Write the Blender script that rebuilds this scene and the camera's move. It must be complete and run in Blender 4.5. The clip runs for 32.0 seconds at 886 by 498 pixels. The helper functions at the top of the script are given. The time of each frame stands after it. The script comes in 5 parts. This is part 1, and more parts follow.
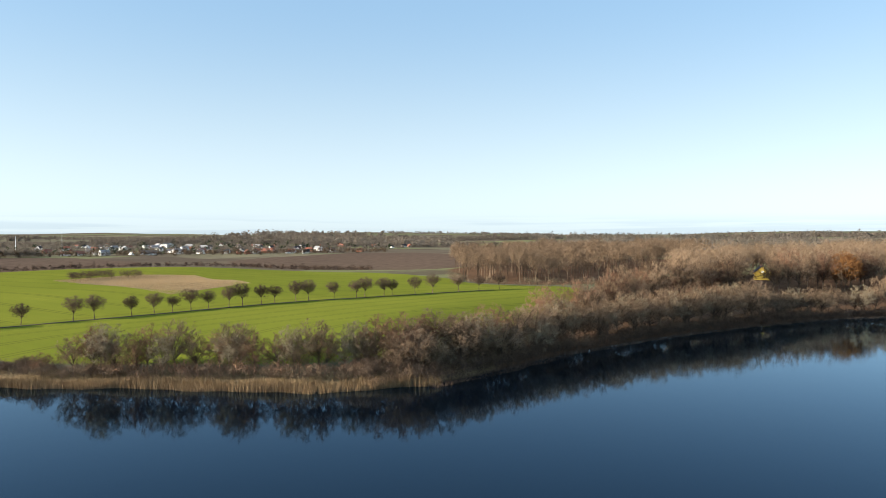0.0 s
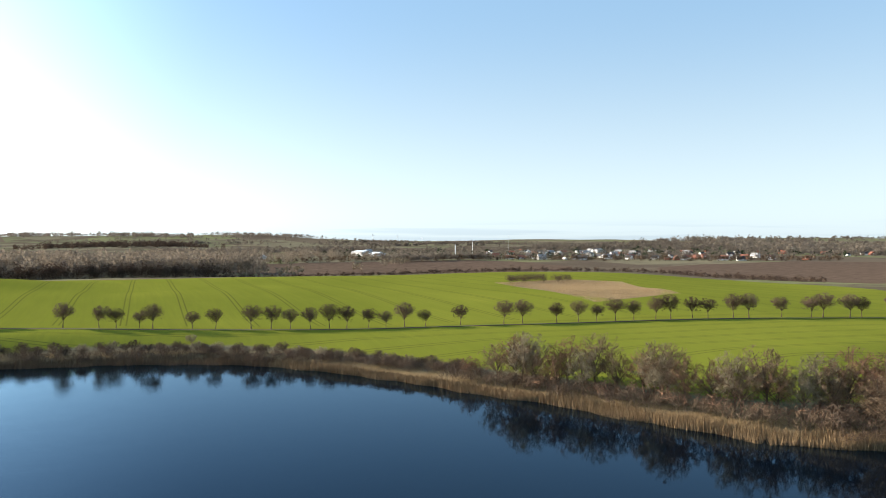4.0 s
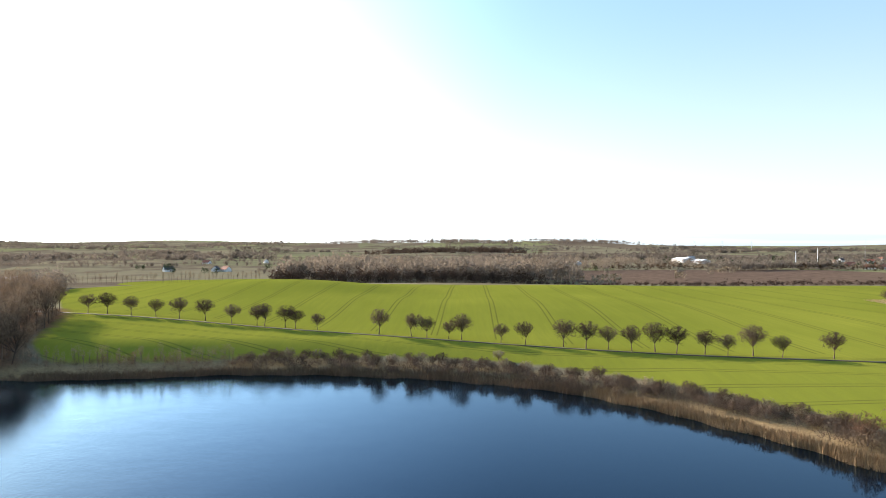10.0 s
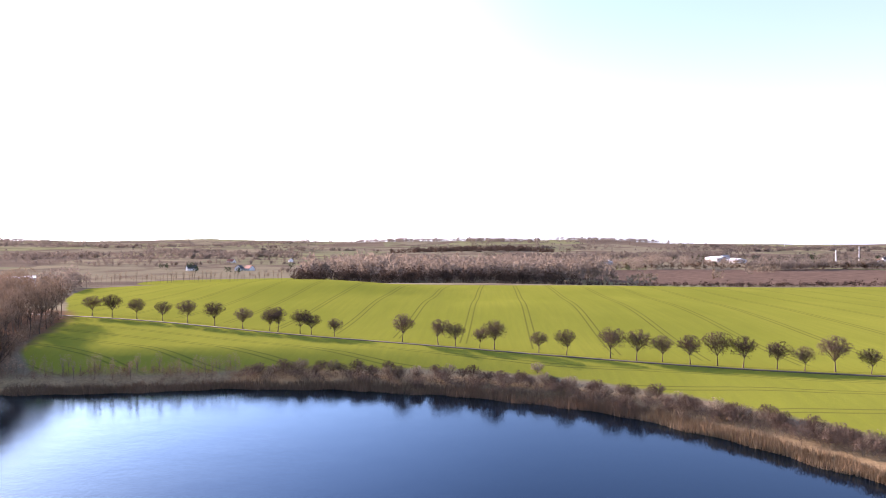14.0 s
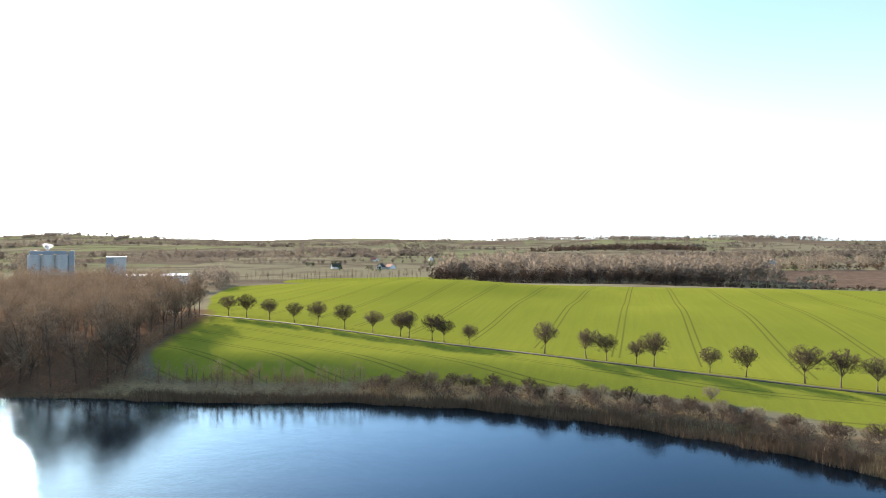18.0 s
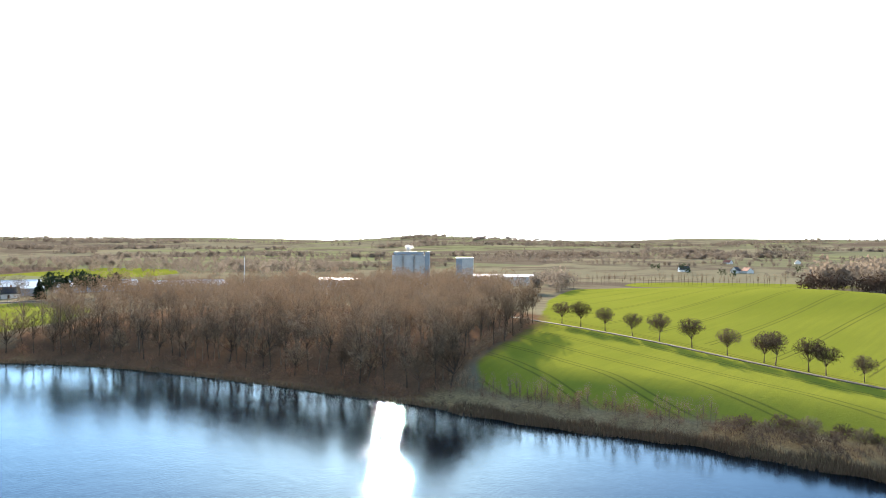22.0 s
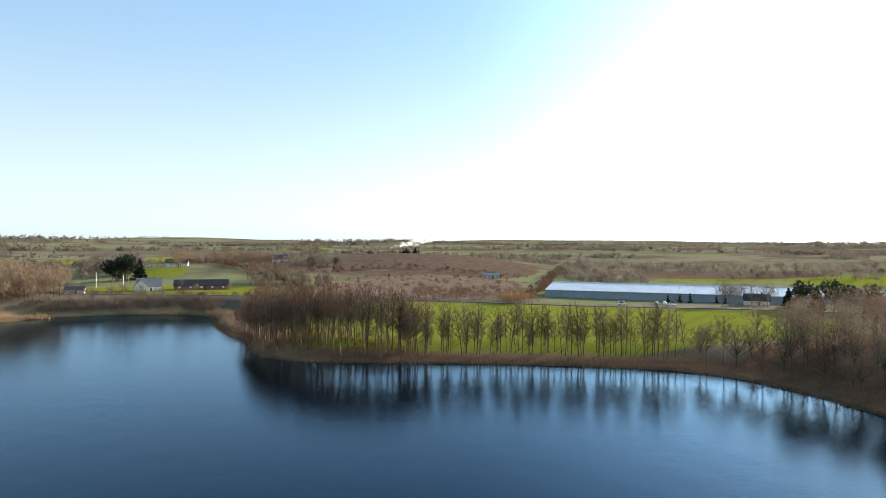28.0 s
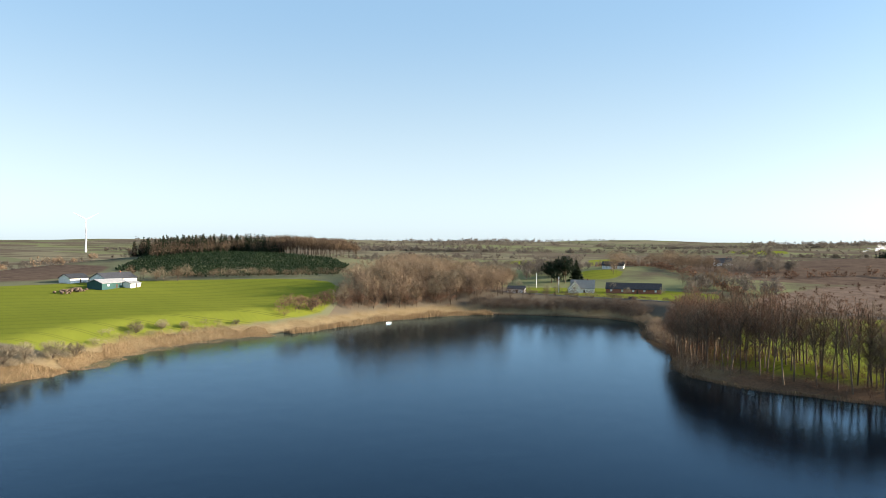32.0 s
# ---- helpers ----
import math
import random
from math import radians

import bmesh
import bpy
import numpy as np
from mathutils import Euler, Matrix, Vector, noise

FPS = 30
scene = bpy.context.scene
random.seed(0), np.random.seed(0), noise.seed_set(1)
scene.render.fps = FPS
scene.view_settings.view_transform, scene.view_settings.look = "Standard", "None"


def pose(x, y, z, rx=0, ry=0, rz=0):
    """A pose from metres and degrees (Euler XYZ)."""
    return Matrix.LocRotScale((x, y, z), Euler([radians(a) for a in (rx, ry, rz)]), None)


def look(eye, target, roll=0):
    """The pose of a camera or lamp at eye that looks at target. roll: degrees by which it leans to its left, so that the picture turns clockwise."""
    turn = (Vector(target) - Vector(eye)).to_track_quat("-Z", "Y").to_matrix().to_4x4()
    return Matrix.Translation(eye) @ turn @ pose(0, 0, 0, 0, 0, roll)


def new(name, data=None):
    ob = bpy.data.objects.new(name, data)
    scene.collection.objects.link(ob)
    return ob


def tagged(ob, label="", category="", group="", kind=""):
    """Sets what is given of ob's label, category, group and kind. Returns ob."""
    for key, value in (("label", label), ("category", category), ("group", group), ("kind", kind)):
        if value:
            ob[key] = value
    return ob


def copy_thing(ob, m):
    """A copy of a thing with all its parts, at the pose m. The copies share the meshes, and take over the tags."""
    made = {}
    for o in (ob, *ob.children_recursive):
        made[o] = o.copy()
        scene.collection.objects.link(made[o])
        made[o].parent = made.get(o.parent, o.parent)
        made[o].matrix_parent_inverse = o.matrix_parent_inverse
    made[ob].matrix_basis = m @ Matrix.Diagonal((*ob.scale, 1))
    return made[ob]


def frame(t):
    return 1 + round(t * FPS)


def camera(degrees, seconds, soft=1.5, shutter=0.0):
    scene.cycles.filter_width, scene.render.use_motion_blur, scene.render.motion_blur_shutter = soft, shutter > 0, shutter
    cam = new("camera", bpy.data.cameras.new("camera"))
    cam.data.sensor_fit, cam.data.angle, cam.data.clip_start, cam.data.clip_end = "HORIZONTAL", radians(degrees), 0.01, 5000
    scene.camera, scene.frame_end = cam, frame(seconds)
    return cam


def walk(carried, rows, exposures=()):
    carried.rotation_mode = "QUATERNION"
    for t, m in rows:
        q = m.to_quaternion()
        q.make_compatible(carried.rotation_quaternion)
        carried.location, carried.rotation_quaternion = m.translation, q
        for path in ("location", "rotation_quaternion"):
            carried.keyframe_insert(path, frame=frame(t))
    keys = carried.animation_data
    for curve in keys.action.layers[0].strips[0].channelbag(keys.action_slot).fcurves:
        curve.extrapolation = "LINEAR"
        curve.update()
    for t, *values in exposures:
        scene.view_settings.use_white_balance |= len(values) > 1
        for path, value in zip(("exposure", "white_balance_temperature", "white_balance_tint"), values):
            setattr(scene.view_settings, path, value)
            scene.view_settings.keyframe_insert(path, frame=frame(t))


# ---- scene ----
cam = camera(64.72, 32.0, soft=0.6)

# seconds, x, y, z, turn to the left, tilt, roll
PATH = [(0.0, -22.11, -43.15, 34.36, -58.776, -0.901, -0.076), (1.0, -17.49, -39.31, 34.34, -54.081, -0.798, -0.037), (2.0, -13.22, -35.28, 34.4, -47.912, -0.679, 0.051), (3.0, -9.74, -30.82, 34.52, -38.271, -0.563, 0.087), (4.0, -6.33, -25.97, 34.61, -24.693, -0.466, 0.127), (4.5, -4.93, -23.44, 34.74, -17.824, -0.453, 0.145), (6.5, -1.15, -13.51, 35.1, -1.949, -0.26, 0.132), (7.0, -0.61, -10.85, 35.11, -1.476, -0.21, 0.172), (8.0, -0.13, -5.52, 35.09, -0.651, -0.127, 0.212), (9.0, -0.0, -0.0, 35.0, 0.0, -0.071, 0.275), (10.0, -0.11, 5.85, 34.77, 0.741, -0.049, 0.255), (11.0, -0.3, 11.68, 34.52, 1.468, -0.063, 0.257), (12.0, -0.65, 17.47, 34.52, 2.056, -0.076, 0.26), (13.0, -1.07, 23.07, 34.61, 2.576, -0.117, 0.229), (13.5, -1.46, 25.83, 34.7, 2.751, -0.14, 0.23), (15.5, -2.45, 37.35, 34.63, 3.531, -0.202, 0.272), (16.0, -2.94, 40.18, 34.5, 4.345, -0.2, 0.241), (17.0, -3.72, 45.9, 34.46, 8.356, -0.246, 0.222), (18.0, -4.63, 51.42, 34.83, 14.303, -0.332, 0.166), (19.0, -5.97, 57.03, 35.03, 20.595, -0.387, 0.07), (20.0, -7.62, 62.68, 35.38, 28.211, -0.429, 0.099), (21.0, -10.12, 68.41, 35.66, 36.55, -0.441, 0.185), (22.0, -13.18, 73.57, 35.71, 42.065, -0.401, 0.276), (23.0, -16.93, 78.56, 35.88, 51.208, -0.353, 0.355), (24.0, -21.02, 83.04, 36.01, 60.401, -0.295, 0.347), (25.0, -25.64, 87.05, 36.3, 69.77, -0.297, 0.389), (25.5, -28.12, 88.86, 36.51, 74.898, -0.303, 0.404), (27.5, -38.44, 93.71, 36.5, 95.039, -0.281, 0.266), (28.0, -41.37, 94.18, 36.5, 100.062, -0.292, 0.275), (29.0, -47.48, 94.51, 36.55, 109.561, -0.275, 0.28), (30.0, -53.72, 93.99, 36.48, 118.154, -0.275, 0.301), (31.0, -59.93, 92.21, 36.48, 126.979, -0.296, 0.367), (32.0, -66.19, 89.58, 36.35, 135.423, -0.287, 0.428)]
rows = [(t, pose(x, y, z, 90 + tilt, 0, turn) @ pose(0, 0, 0, 0, 0, roll)) for t, x, y, z, turn, tilt, roll in PATH]
# the clip's camera opens up and turns magenta while the low sun stands beside the picture
walk(cam, rows, exposures=[(t, s + 1.3, k, n) for t, s, k, n in ((0.0, 0.0, 6500, 10), (3.5, 0.0, 6500, 10), (6.5, 0.2, 6500, 10), (9.7, 0.25, 6500, 11), (11.0, 0.6, 6400, 34), (15.8, 0.65, 6400, 42), (16.6, 0.4, 6500, 14), (18.0, 0.5, 6500, 13), (21.0, 0.7, 6500, 13), (25.5, 0.6, 6500, 14), (27.5, 0.2, 6500, 10), (29.0, 0.0, 6500, 10), (32.0, 0.0, 6500, 10))])

# ---- light: low winter sun and clear sky ----
SUN_TURN, SUN_HEIGHT = 46.6, 16.3
ST, SE = radians(SUN_TURN), radians(SUN_HEIGHT)
SUN_WAY = Vector((-math.sin(ST) * math.cos(SE), math.cos(ST) * math.cos(SE), math.sin(SE)))
world = bpy.data.worlds.new("winter_sky")
scene.world = world
world.use_nodes = True
wn, wl = world.node_tree.nodes, world.node_tree.links
sky = wn.new("ShaderNodeTexSky")
sky.sky_type, sky.sun_disc = "NISHITA", False
sky.sun_elevation, sky.sun_rotation = radians(SUN_HEIGHT), radians(-SUN_TURN)
sky.altitude, sky.air_density, sky.dust_density, sky.ozone_density = 50, 1.0, 0.6, 1.6
# milky winter air low over the land, with thin cloud streaks to the north-east
wgeo = wn.new("ShaderNodeNewGeometry")
wsep = wn.new("ShaderNodeSeparateXYZ")
wl.new(wgeo.outputs["Position"], wsep.inputs[0])


def wmap(value, a, b, c, d):
    k = wn.new("ShaderNodeMapRange")
    k.interpolation_type = "SMOOTHSTEP"
    wl.new(value, k.inputs[0])
    for i, v in enumerate((a, b, c, d)):
        k.inputs[i + 1].default_value = v
    return k.outputs[0]


def wmix(fac, a, b, blend="MIX"):
    k = wn.new("ShaderNodeMix")
    k.data_type, k.blend_type = "RGBA", blend
    for i, v in ((0, fac), (6, a), (7, b)):
        if isinstance(v, bpy.types.NodeSocket):
            wl.new(v, k.inputs[i])
        else:
            k.inputs[i].default_value = v
    return k.outputs[2]


grey = wn.new("ShaderNodeRGBToBW")
wl.new(sky.outputs[0], grey.inputs[0])
pale = wmix(1.0, grey.outputs[0], (0.92, 1.0, 1.03, 1), "MULTIPLY")
milky = wmix(1.0, wmix(wmap(wsep.outputs[2], 0.0, 0.4, 0.8, 0.0), sky.outputs[0], pale), (0.89, 1.0, 1.07, 1), "MULTIPLY")
# bright aureole of thin haze round the sun
wdot = wn.new("ShaderNodeVectorMath")
wdot.operation = "DOT_PRODUCT"
wl.new(wgeo.outputs["Position"], wdot.inputs[0])
wdot.inputs[1].default_value = SUN_WAY
milky = wmix(wmap(wdot.outputs["Value"], 0.3, 0.95, 0.6, 0.12), milky, wmix(wmap(wsep.outputs[2], 0.0, 0.34, 0.0, 1.0), (3.25, 3.8, 4.1, 1), (1.65, 2.62, 3.6, 1)))
milky = wmix(wmap(wdot.outputs["Value"], 0.62, 0.95, 0.0, 1.0), milky, wmix(1.0, milky, (1.6, 1.58, 1.55, 1), "MULTIPLY"))
wmp = wn.new("ShaderNodeMapping")
wmp.inputs["Scale"].default_value = (2.2, 2.2, 70.0)
wl.new(wgeo.outputs["Position"], wmp.inputs[0])
wno = wn.new("ShaderNodeTexNoise")
wno.inputs["Scale"].default_value, wno.inputs["Detail"].default_value = 1.6, 5.0
wl.new(wmp.outputs[0], wno.inputs["Vector"])
wband = wn.new("ShaderNodeMath")
wband.operation = "MULTIPLY"
wl.new(wmap(wsep.outputs[2], 0.036, 0.016, 0.0, 0.6), wband.inputs[0])
wl.new(wmap(wno.outputs[0], 0.45, 0.62, 0.0, 1.0), wband.inputs[1])
side = wn.new("ShaderNodeMath")
side.operation = "MULTIPLY"
wl.new(wband.outputs[0], side.inputs[0])
wl.new(wmap(wsep.outputs[0], -0.05, 0.35, 0.0, 1.0), side.inputs[1])
wl.new(wmix(side.outputs[0], milky, wmix(1.0, milky, (0.8, 0.83, 0.88, 1), "MULTIPLY")), wn["Background"].inputs[0])
wn["Background"].inputs[1].default_value = 0.1
sun = new("sun", bpy.data.lights.new("sun", "SUN"))
sun.data.energy, sun.data.angle, sun.data.color = 5.0, radians(0.5), (1.0, 0.86, 0.68)
sun.matrix_world = look(SUN_WAY * 500, (0, 0, 0))

# ---- materials ----
class Nodes:
    """Short hand for a node material."""

    def __init__(self, name):
        self.m = bpy.data.materials.new(name)
        self.m.use_nodes = True
        self.n, self.l = self.m.node_tree.nodes, self.m.node_tree.links
        self.b = self.n["Principled BSDF"]
        self.b.inputs["Specular IOR Level"].default_value = 0.15

    def put(self, socket, value):
        if isinstance(value, bpy.types.NodeSocket):
            self.l.new(value, socket)
        elif value is not None:
            socket.default_value = value

    def place(self):
        return self.n.new("ShaderNodeNewGeometry").outputs["Position"]

    def local(self):
        return self.n.new("ShaderNodeTexCoord").outputs["Object"]

    def attr(self, name):
        a = self.n.new("ShaderNodeAttribute")
        a.attribute_name = name
        return a.outputs["Fac"]

    def math(self, op, a, b=None, c=None):
        k = self.n.new("ShaderNodeMath")
        k.operation = op
        for s, v in zip(k.inputs, (a, b, c)):
            self.put(s, v)
        return k.outputs[0]

    def noise(self, scale, detail=4.0, rough=0.55, at=None, stretch=None):
        at = at or self.place()
        if stretch:
            mp = self.n.new("ShaderNodeMapping")
            self.l.new(at, mp.inputs[0])
            mp.inputs["Scale"].default_value = stretch
            at = mp.outputs[0]
        k = self.n.new("ShaderNodeTexNoise")
        self.l.new(at, k.inputs["Vector"])
        k.inputs["Scale"].default_value, k.inputs["Detail"].default_value, k.inputs["Roughness"].default_value = scale, detail, rough
        return k.outputs["Fac"]

    def ramp(self, fac, stops):
        k = self.n.new("ShaderNodeValToRGB")
        e = k.color_ramp.elements
        while len(e) < len(stops):
            e.new(0.5)
        for el, (p, c) in zip(e, stops):
            el.position, el.color = p, (*c, 1)
        self.put(k.inputs[0], fac)
        return k.outputs[0]

    def mix(self, fac, a, b, blend="MIX"):
        k = self.n.new("ShaderNodeMix")
        k.data_type, k.blend_type = "RGBA", blend
        for i, v in ((0, fac), (6, a), (7, b)):
            self.put(k.inputs[i], (*v, 1) if isinstance(v, tuple) else v)
        return k.outputs[2]

    def random(self):
        return self.n.new("ShaderNodeObjectInfo").outputs["Random"]

    def island(self):
        return self.n.new("ShaderNodeNewGeometry").outputs["Random Per Island"]

    def bump(self, height, strength=0.5, distance=0.1):
        k = self.n.new("ShaderNodeBump")
        k.inputs["Strength"].default_value, k.inputs["Distance"].default_value = strength, distance
        self.l.new(height, k.inputs["Height"])
        self.l.new(k.outputs[0], self.b.inputs["Normal"])

    def done(self, color=None, rough=0.8, metal=0.0):
        self.put(self.b.inputs["Base Color"], (*color, 1) if isinstance(color, tuple) else color)
        self.put(self.b.inputs["Roughness"], rough)
        self.put(self.b.inputs["Metallic"], metal)
        return self.m


def plain(name, dark, light, scale=1.0, rough=0.8, bump=0.0, own=0.0, metal=0.0, stretch=None):
    """A surface that wanders between two colours at two scales; own: how much each object differs."""
    k = Nodes(name)
    f = k.math("ADD", k.math("MULTIPLY", k.noise(scale, 5, stretch=stretch), 0.65), k.math("MULTIPLY", k.noise(scale * 7, 3, stretch=stretch), 0.35))
    if own:
        f = k.math("ADD", f, k.math("MULTIPLY", k.math("SUBTRACT", k.random(), 0.5), own))
    c = k.ramp(f, [(0.3, dark), (0.7, light)])
    if bump:
        k.bump(k.noise(scale * 6, 4), bump, 0.05)
    return k.done(c, rough, metal)


def bark_material(name, dark, light, own=0.35):
    k = Nodes(name)
    f = k.math("ADD", k.math("MULTIPLY", k.noise(1.2, 3), 0.5), k.math("MULTIPLY", k.island(), 0.35))
    f = k.math("ADD", f, k.math("MULTIPLY", k.math("SUBTRACT", k.random(), 0.35), own))
    return k.done(k.ramp(f, [(0.15, dark), (0.8, light)]), 0.9)


def twig_material(name, dark, light, own=0.35, scale=0.25, glow=0.14):
    """Sprays of thin twigs: part of the light passes between them."""
    k = Nodes(name)
    f = k.math("ADD", k.math("MULTIPLY", k.noise(scale, 3), 0.75), k.math("MULTIPLY", k.island(), 0.2))
    f = k.math("ADD", f, k.math("MULTIPLY", k.math("SUBTRACT", k.random(), 0.5), own))
    c = k.ramp(f, [(0.2, dark), (0.75, light)])
    k.done(c, 1.0)
    k.b.inputs["Specular IOR Level"].default_value = 0.0
    thin, both = k.n.new("ShaderNodeBsdfTranslucent"), k.n.new("ShaderNodeMixShader")
    k.put(thin.inputs["Color"], c)
    both.inputs[0].default_value = glow
    k.l.new(k.b.outputs[0], both.inputs[1])
    k.l.new(thin.outputs[0], both.inputs[2])
    k.l.new(both.outputs[0], k.n["Material Output"].inputs["Surface"])
    return k.m


BARK = bark_material("bark_grey_brown", (0.05, 0.035, 0.025), (0.19, 0.135, 0.09))
BARK_PALE = bark_material("bark_pale", (0.16, 0.13, 0.09), (0.42, 0.36, 0.27))
TWIG = twig_material("twigs_brown", (0.064, 0.043, 0.029), (0.3, 0.212, 0.138))
BARK_DARK = bark_material("bark_dark", (0.045, 0.032, 0.024), (0.12, 0.085, 0.06))
TWIG_RED = twig_material("twigs_reddish", (0.08, 0.045, 0.031), (0.28, 0.165, 0.105))
TWIG_PALE = twig_material("twigs_pale", (0.1, 0.08, 0.055), (0.34, 0.275, 0.185))
# dark brown of the avenue trees, also used to colour shade into scrub
TWIG_AVENUE_SHADE = twig_material("twigs_avenue_and_shade", (0.05, 0.034, 0.026), (0.16, 0.112, 0.08))
RUST = twig_material("withered_leaves_rust", (0.13, 0.06, 0.025), (0.32, 0.16, 0.06))
TWIG_ORANGE = twig_material("orange_willow_twigs", (0.17, 0.085, 0.045), (0.42, 0.25, 0.13))
# far woods: pale, close tones and high glow imitate haze over the distance
STAND_HAZED = twig_material("haze_toned_bare_woods", (0.12, 0.1, 0.082), (0.21, 0.176, 0.14), scale=0.03, glow=0.45)
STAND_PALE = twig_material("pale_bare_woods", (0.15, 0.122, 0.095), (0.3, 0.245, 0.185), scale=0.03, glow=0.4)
EVERGREEN = twig_material("far_evergreens", (0.02, 0.03, 0.016), (0.06, 0.075, 0.04), scale=0.03, glow=0.1)
REED = bark_material("reed_straw", (0.14, 0.09, 0.048), (0.37, 0.255, 0.135))
REED_DULL = bark_material("reed_dull", (0.08, 0.05, 0.03), (0.2, 0.13, 0.075))
NEEDLE = bark_material("conifer_needles", (0.008, 0.014, 0.007), (0.035, 0.05, 0.022))
REED_PALE = bark_material("reed_bed_straw", (0.27, 0.19, 0.105), (0.42, 0.3, 0.17))
NEEDLE_YOUNG = bark_material("young_spruce_needles", (0.009, 0.02, 0.009), (0.036, 0.056, 0.023))

# ---- plan of the land ----
SHORE = [(420, -115), (338, -50), (309, -26), (263, 0), (217, 19), (174, 33), (140, 38), (114, 44), (97, 61), (88, 80), (80, 99), (66, 122), (58, 138), (46, 156), (33, 173), (13, 186), (-10, 194), (-36, 198), (-61, 197), (-80, 192), (-96, 188), (-112, 187), (-134, 182), (-157, 177), (-180, 171), (-203, 164), (-229, 153), (-247, 141), (-256, 126), (-258, 98), (-256, 68), (-252, 42), (-248, 18), (-252, 2)]
SHORE += [(-261, -9), (-286, -22), (-302, -35), (-317, -51), (-353, -71), (-368, -82), (-374, -103), (-364, -132), (-352, -150), (-335, -165), (-318, -173), (-282, -173), (-250, -166), (-221, -160), (-196, -161), (-168, -157), (-144, -141), (-125, -121), (-111, -117), (-85, -122), (-40, -170), (60, -230), (200, -270), (350, -250), (440, -180)]


def rounded(poly, rounds=2):
    p = np.array(poly, float)
    for _ in range(rounds):
        q = np.roll(p, -1, 0)
        p = np.stack([0.75 * p + 0.25 * q, 0.25 * p + 0.75 * q], 1).reshape(-1, 2)
    return p


def inside_by(poly, x, y):
    """Signed distance to the edge of a polygon, positive inside, for arrays of places."""
    p = np.asarray(poly, float)
    q = np.roll(p, -1, 0)
    x, y = np.asarray(x, float), np.asarray(y, float)
    best, odd = np.full(x.shape, 1e12), np.zeros(x.shape, bool)
    for (ax, ay), (bx, by) in zip(p, q):
        ex, ey = bx - ax, by - ay
        s = np.clip(((x - ax) * ex + (y - ay) * ey) / (ex * ex + ey * ey + 1e-9), 0, 1)
        best = np.minimum(best, (x - ax - s * ex) ** 2 + (y - ay - s * ey) ** 2)
        if ay != by:
            odd ^= ((ay > y) != (by > y)) & (x < ax + (y - ay) / (by - ay) * ex)
    return np.where(odd, 1, -1) * np.sqrt(best)


LAKE = rounded(SHORE)
# heights of the land: x, y, z and how far each reaches
KNOLLS = [(-143, 279, 8.5, 60), (-46, 244, 5.3, 55), (38, 210, 4.0, 50), (123, 172, 6, 50), (206, 140, 9.5, 55), (207, 355, 10, 80), (187, 205, 12.5, 55), (60, 330, 9, 70), (-60, 360, 9, 80), (0, 470, 10, 80), (-150, 400, 8.5, 80), (-130, 490, 10, 70), (-230, 430, 8.5, 60), (300, 480, 11, 80), (140, 450, 10.5, 80), (255, 70, 11, 70), (330, 20, 9, 90), (600, 60, 13, 150), (900, 40, 20, 220), (-180, 220, 5, 60),
          (-300, 70, 4, 80), (-440, 130, 6, 90), (-430, -160, 7.5, 80), (-567, -220, 17, 70), (-720, -180, 14, 120), (-335, -290, 18, 60), (-330, -420, 32, 90), (-200, -230, 8, 55), (-230, -380, 15, 80), (-310, 420, 4, 90), (200, 720, 2, 180), (-200, 720, 2, 150)]


# swells of the green field: x, y, rise, reach
SWELLS = [(-85, 400, 5.6, 42), (-150, 440, 3.0, 40), (-45, 330, 1.3, 26), (20, 318, 1.2, 28), (-15, 372, -1.3, 26), (80, 330, 1.0, 30), (-800, -105, 8.0, 100), (-870, 5, 8.0, 95), (-950, -90, 6.0, 100), (-620, -230, 3.0, 60), (-104, 2271, 8.0, 130), (103, 2271, 9.0, 110)]
FAR_HILLS = [(90, 3570, 12, 190), (-1045, 3490, 22, 260), (700, 3900, 22, 300), (-420, 3700, 22, 240), (-2730, -2310, 26, 400), (-3490, -940, 30, 420), (2470, 100, 16, 300), (1930, 1710, 24, 320), (-2300, 2700, 26, 420), (-3000, 1300, 24, 380), (2400, 900, 18, 260), (-1700, -3000, 20, 350)]


def land_far(r):
    return np.interp(r, [0, 350, 600, 1000, 1500, 2500, 3500, 4300, 5200], [6, 7, 4, 5, 9, 20, 36, 52, 60])


def waves(x, y, size, seed=0.0):
    """A smooth roll of the land, about -1 to 1."""
    return (np.sin(x / size + 1.3 * np.sin(y / size * 0.7 + seed)) + np.sin(y / size * 0.9 + 1.7 * np.sin(x / size * 0.6 + seed * 2) + seed)) / 2


def land(x, y):
    x, y = np.asarray(x, float), np.asarray(y, float)
    r = np.hypot(x, y)
    base = land_far(r) + waves(x, y, 420, 2.0) * np.interp(r, [500, 1200, 2500, 4500], [0, 3, 8, 20]) + waves(x, y, 160, 5.0) * np.interp(r, [700, 1500, 4500], [0, 2, 6])
    top, low = base * 0.12, np.full(x.shape, 0.12)
    for kx, ky, kz, kr in KNOLLS:
        w = np.exp(-((x - kx) ** 2 + (y - ky) ** 2) / (2 * (kr * 0.75) ** 2))
        top, low = top + w * kz, low + w
    h = top / low + 0.5 * waves(x, y, 31, 1.0) * np.interp(r, [100, 300], [0.3, 1])
    for kx, ky, kz, kr in SWELLS + FAR_HILLS:
        h = h + kz * np.exp(-((x - kx) ** 2 + (y - ky) ** 2) / (2 * kr * kr))
    d = -inside_by(LAKE, x, y)
    ramp = np.clip(d / np.interp(x, [-60, 60, 110, 200], [24, 28, 48, 60]), 0, 1)
    h = h * ramp * ramp * (3 - 2 * ramp) + 0.9 * np.clip(d / 5, 0, 1)
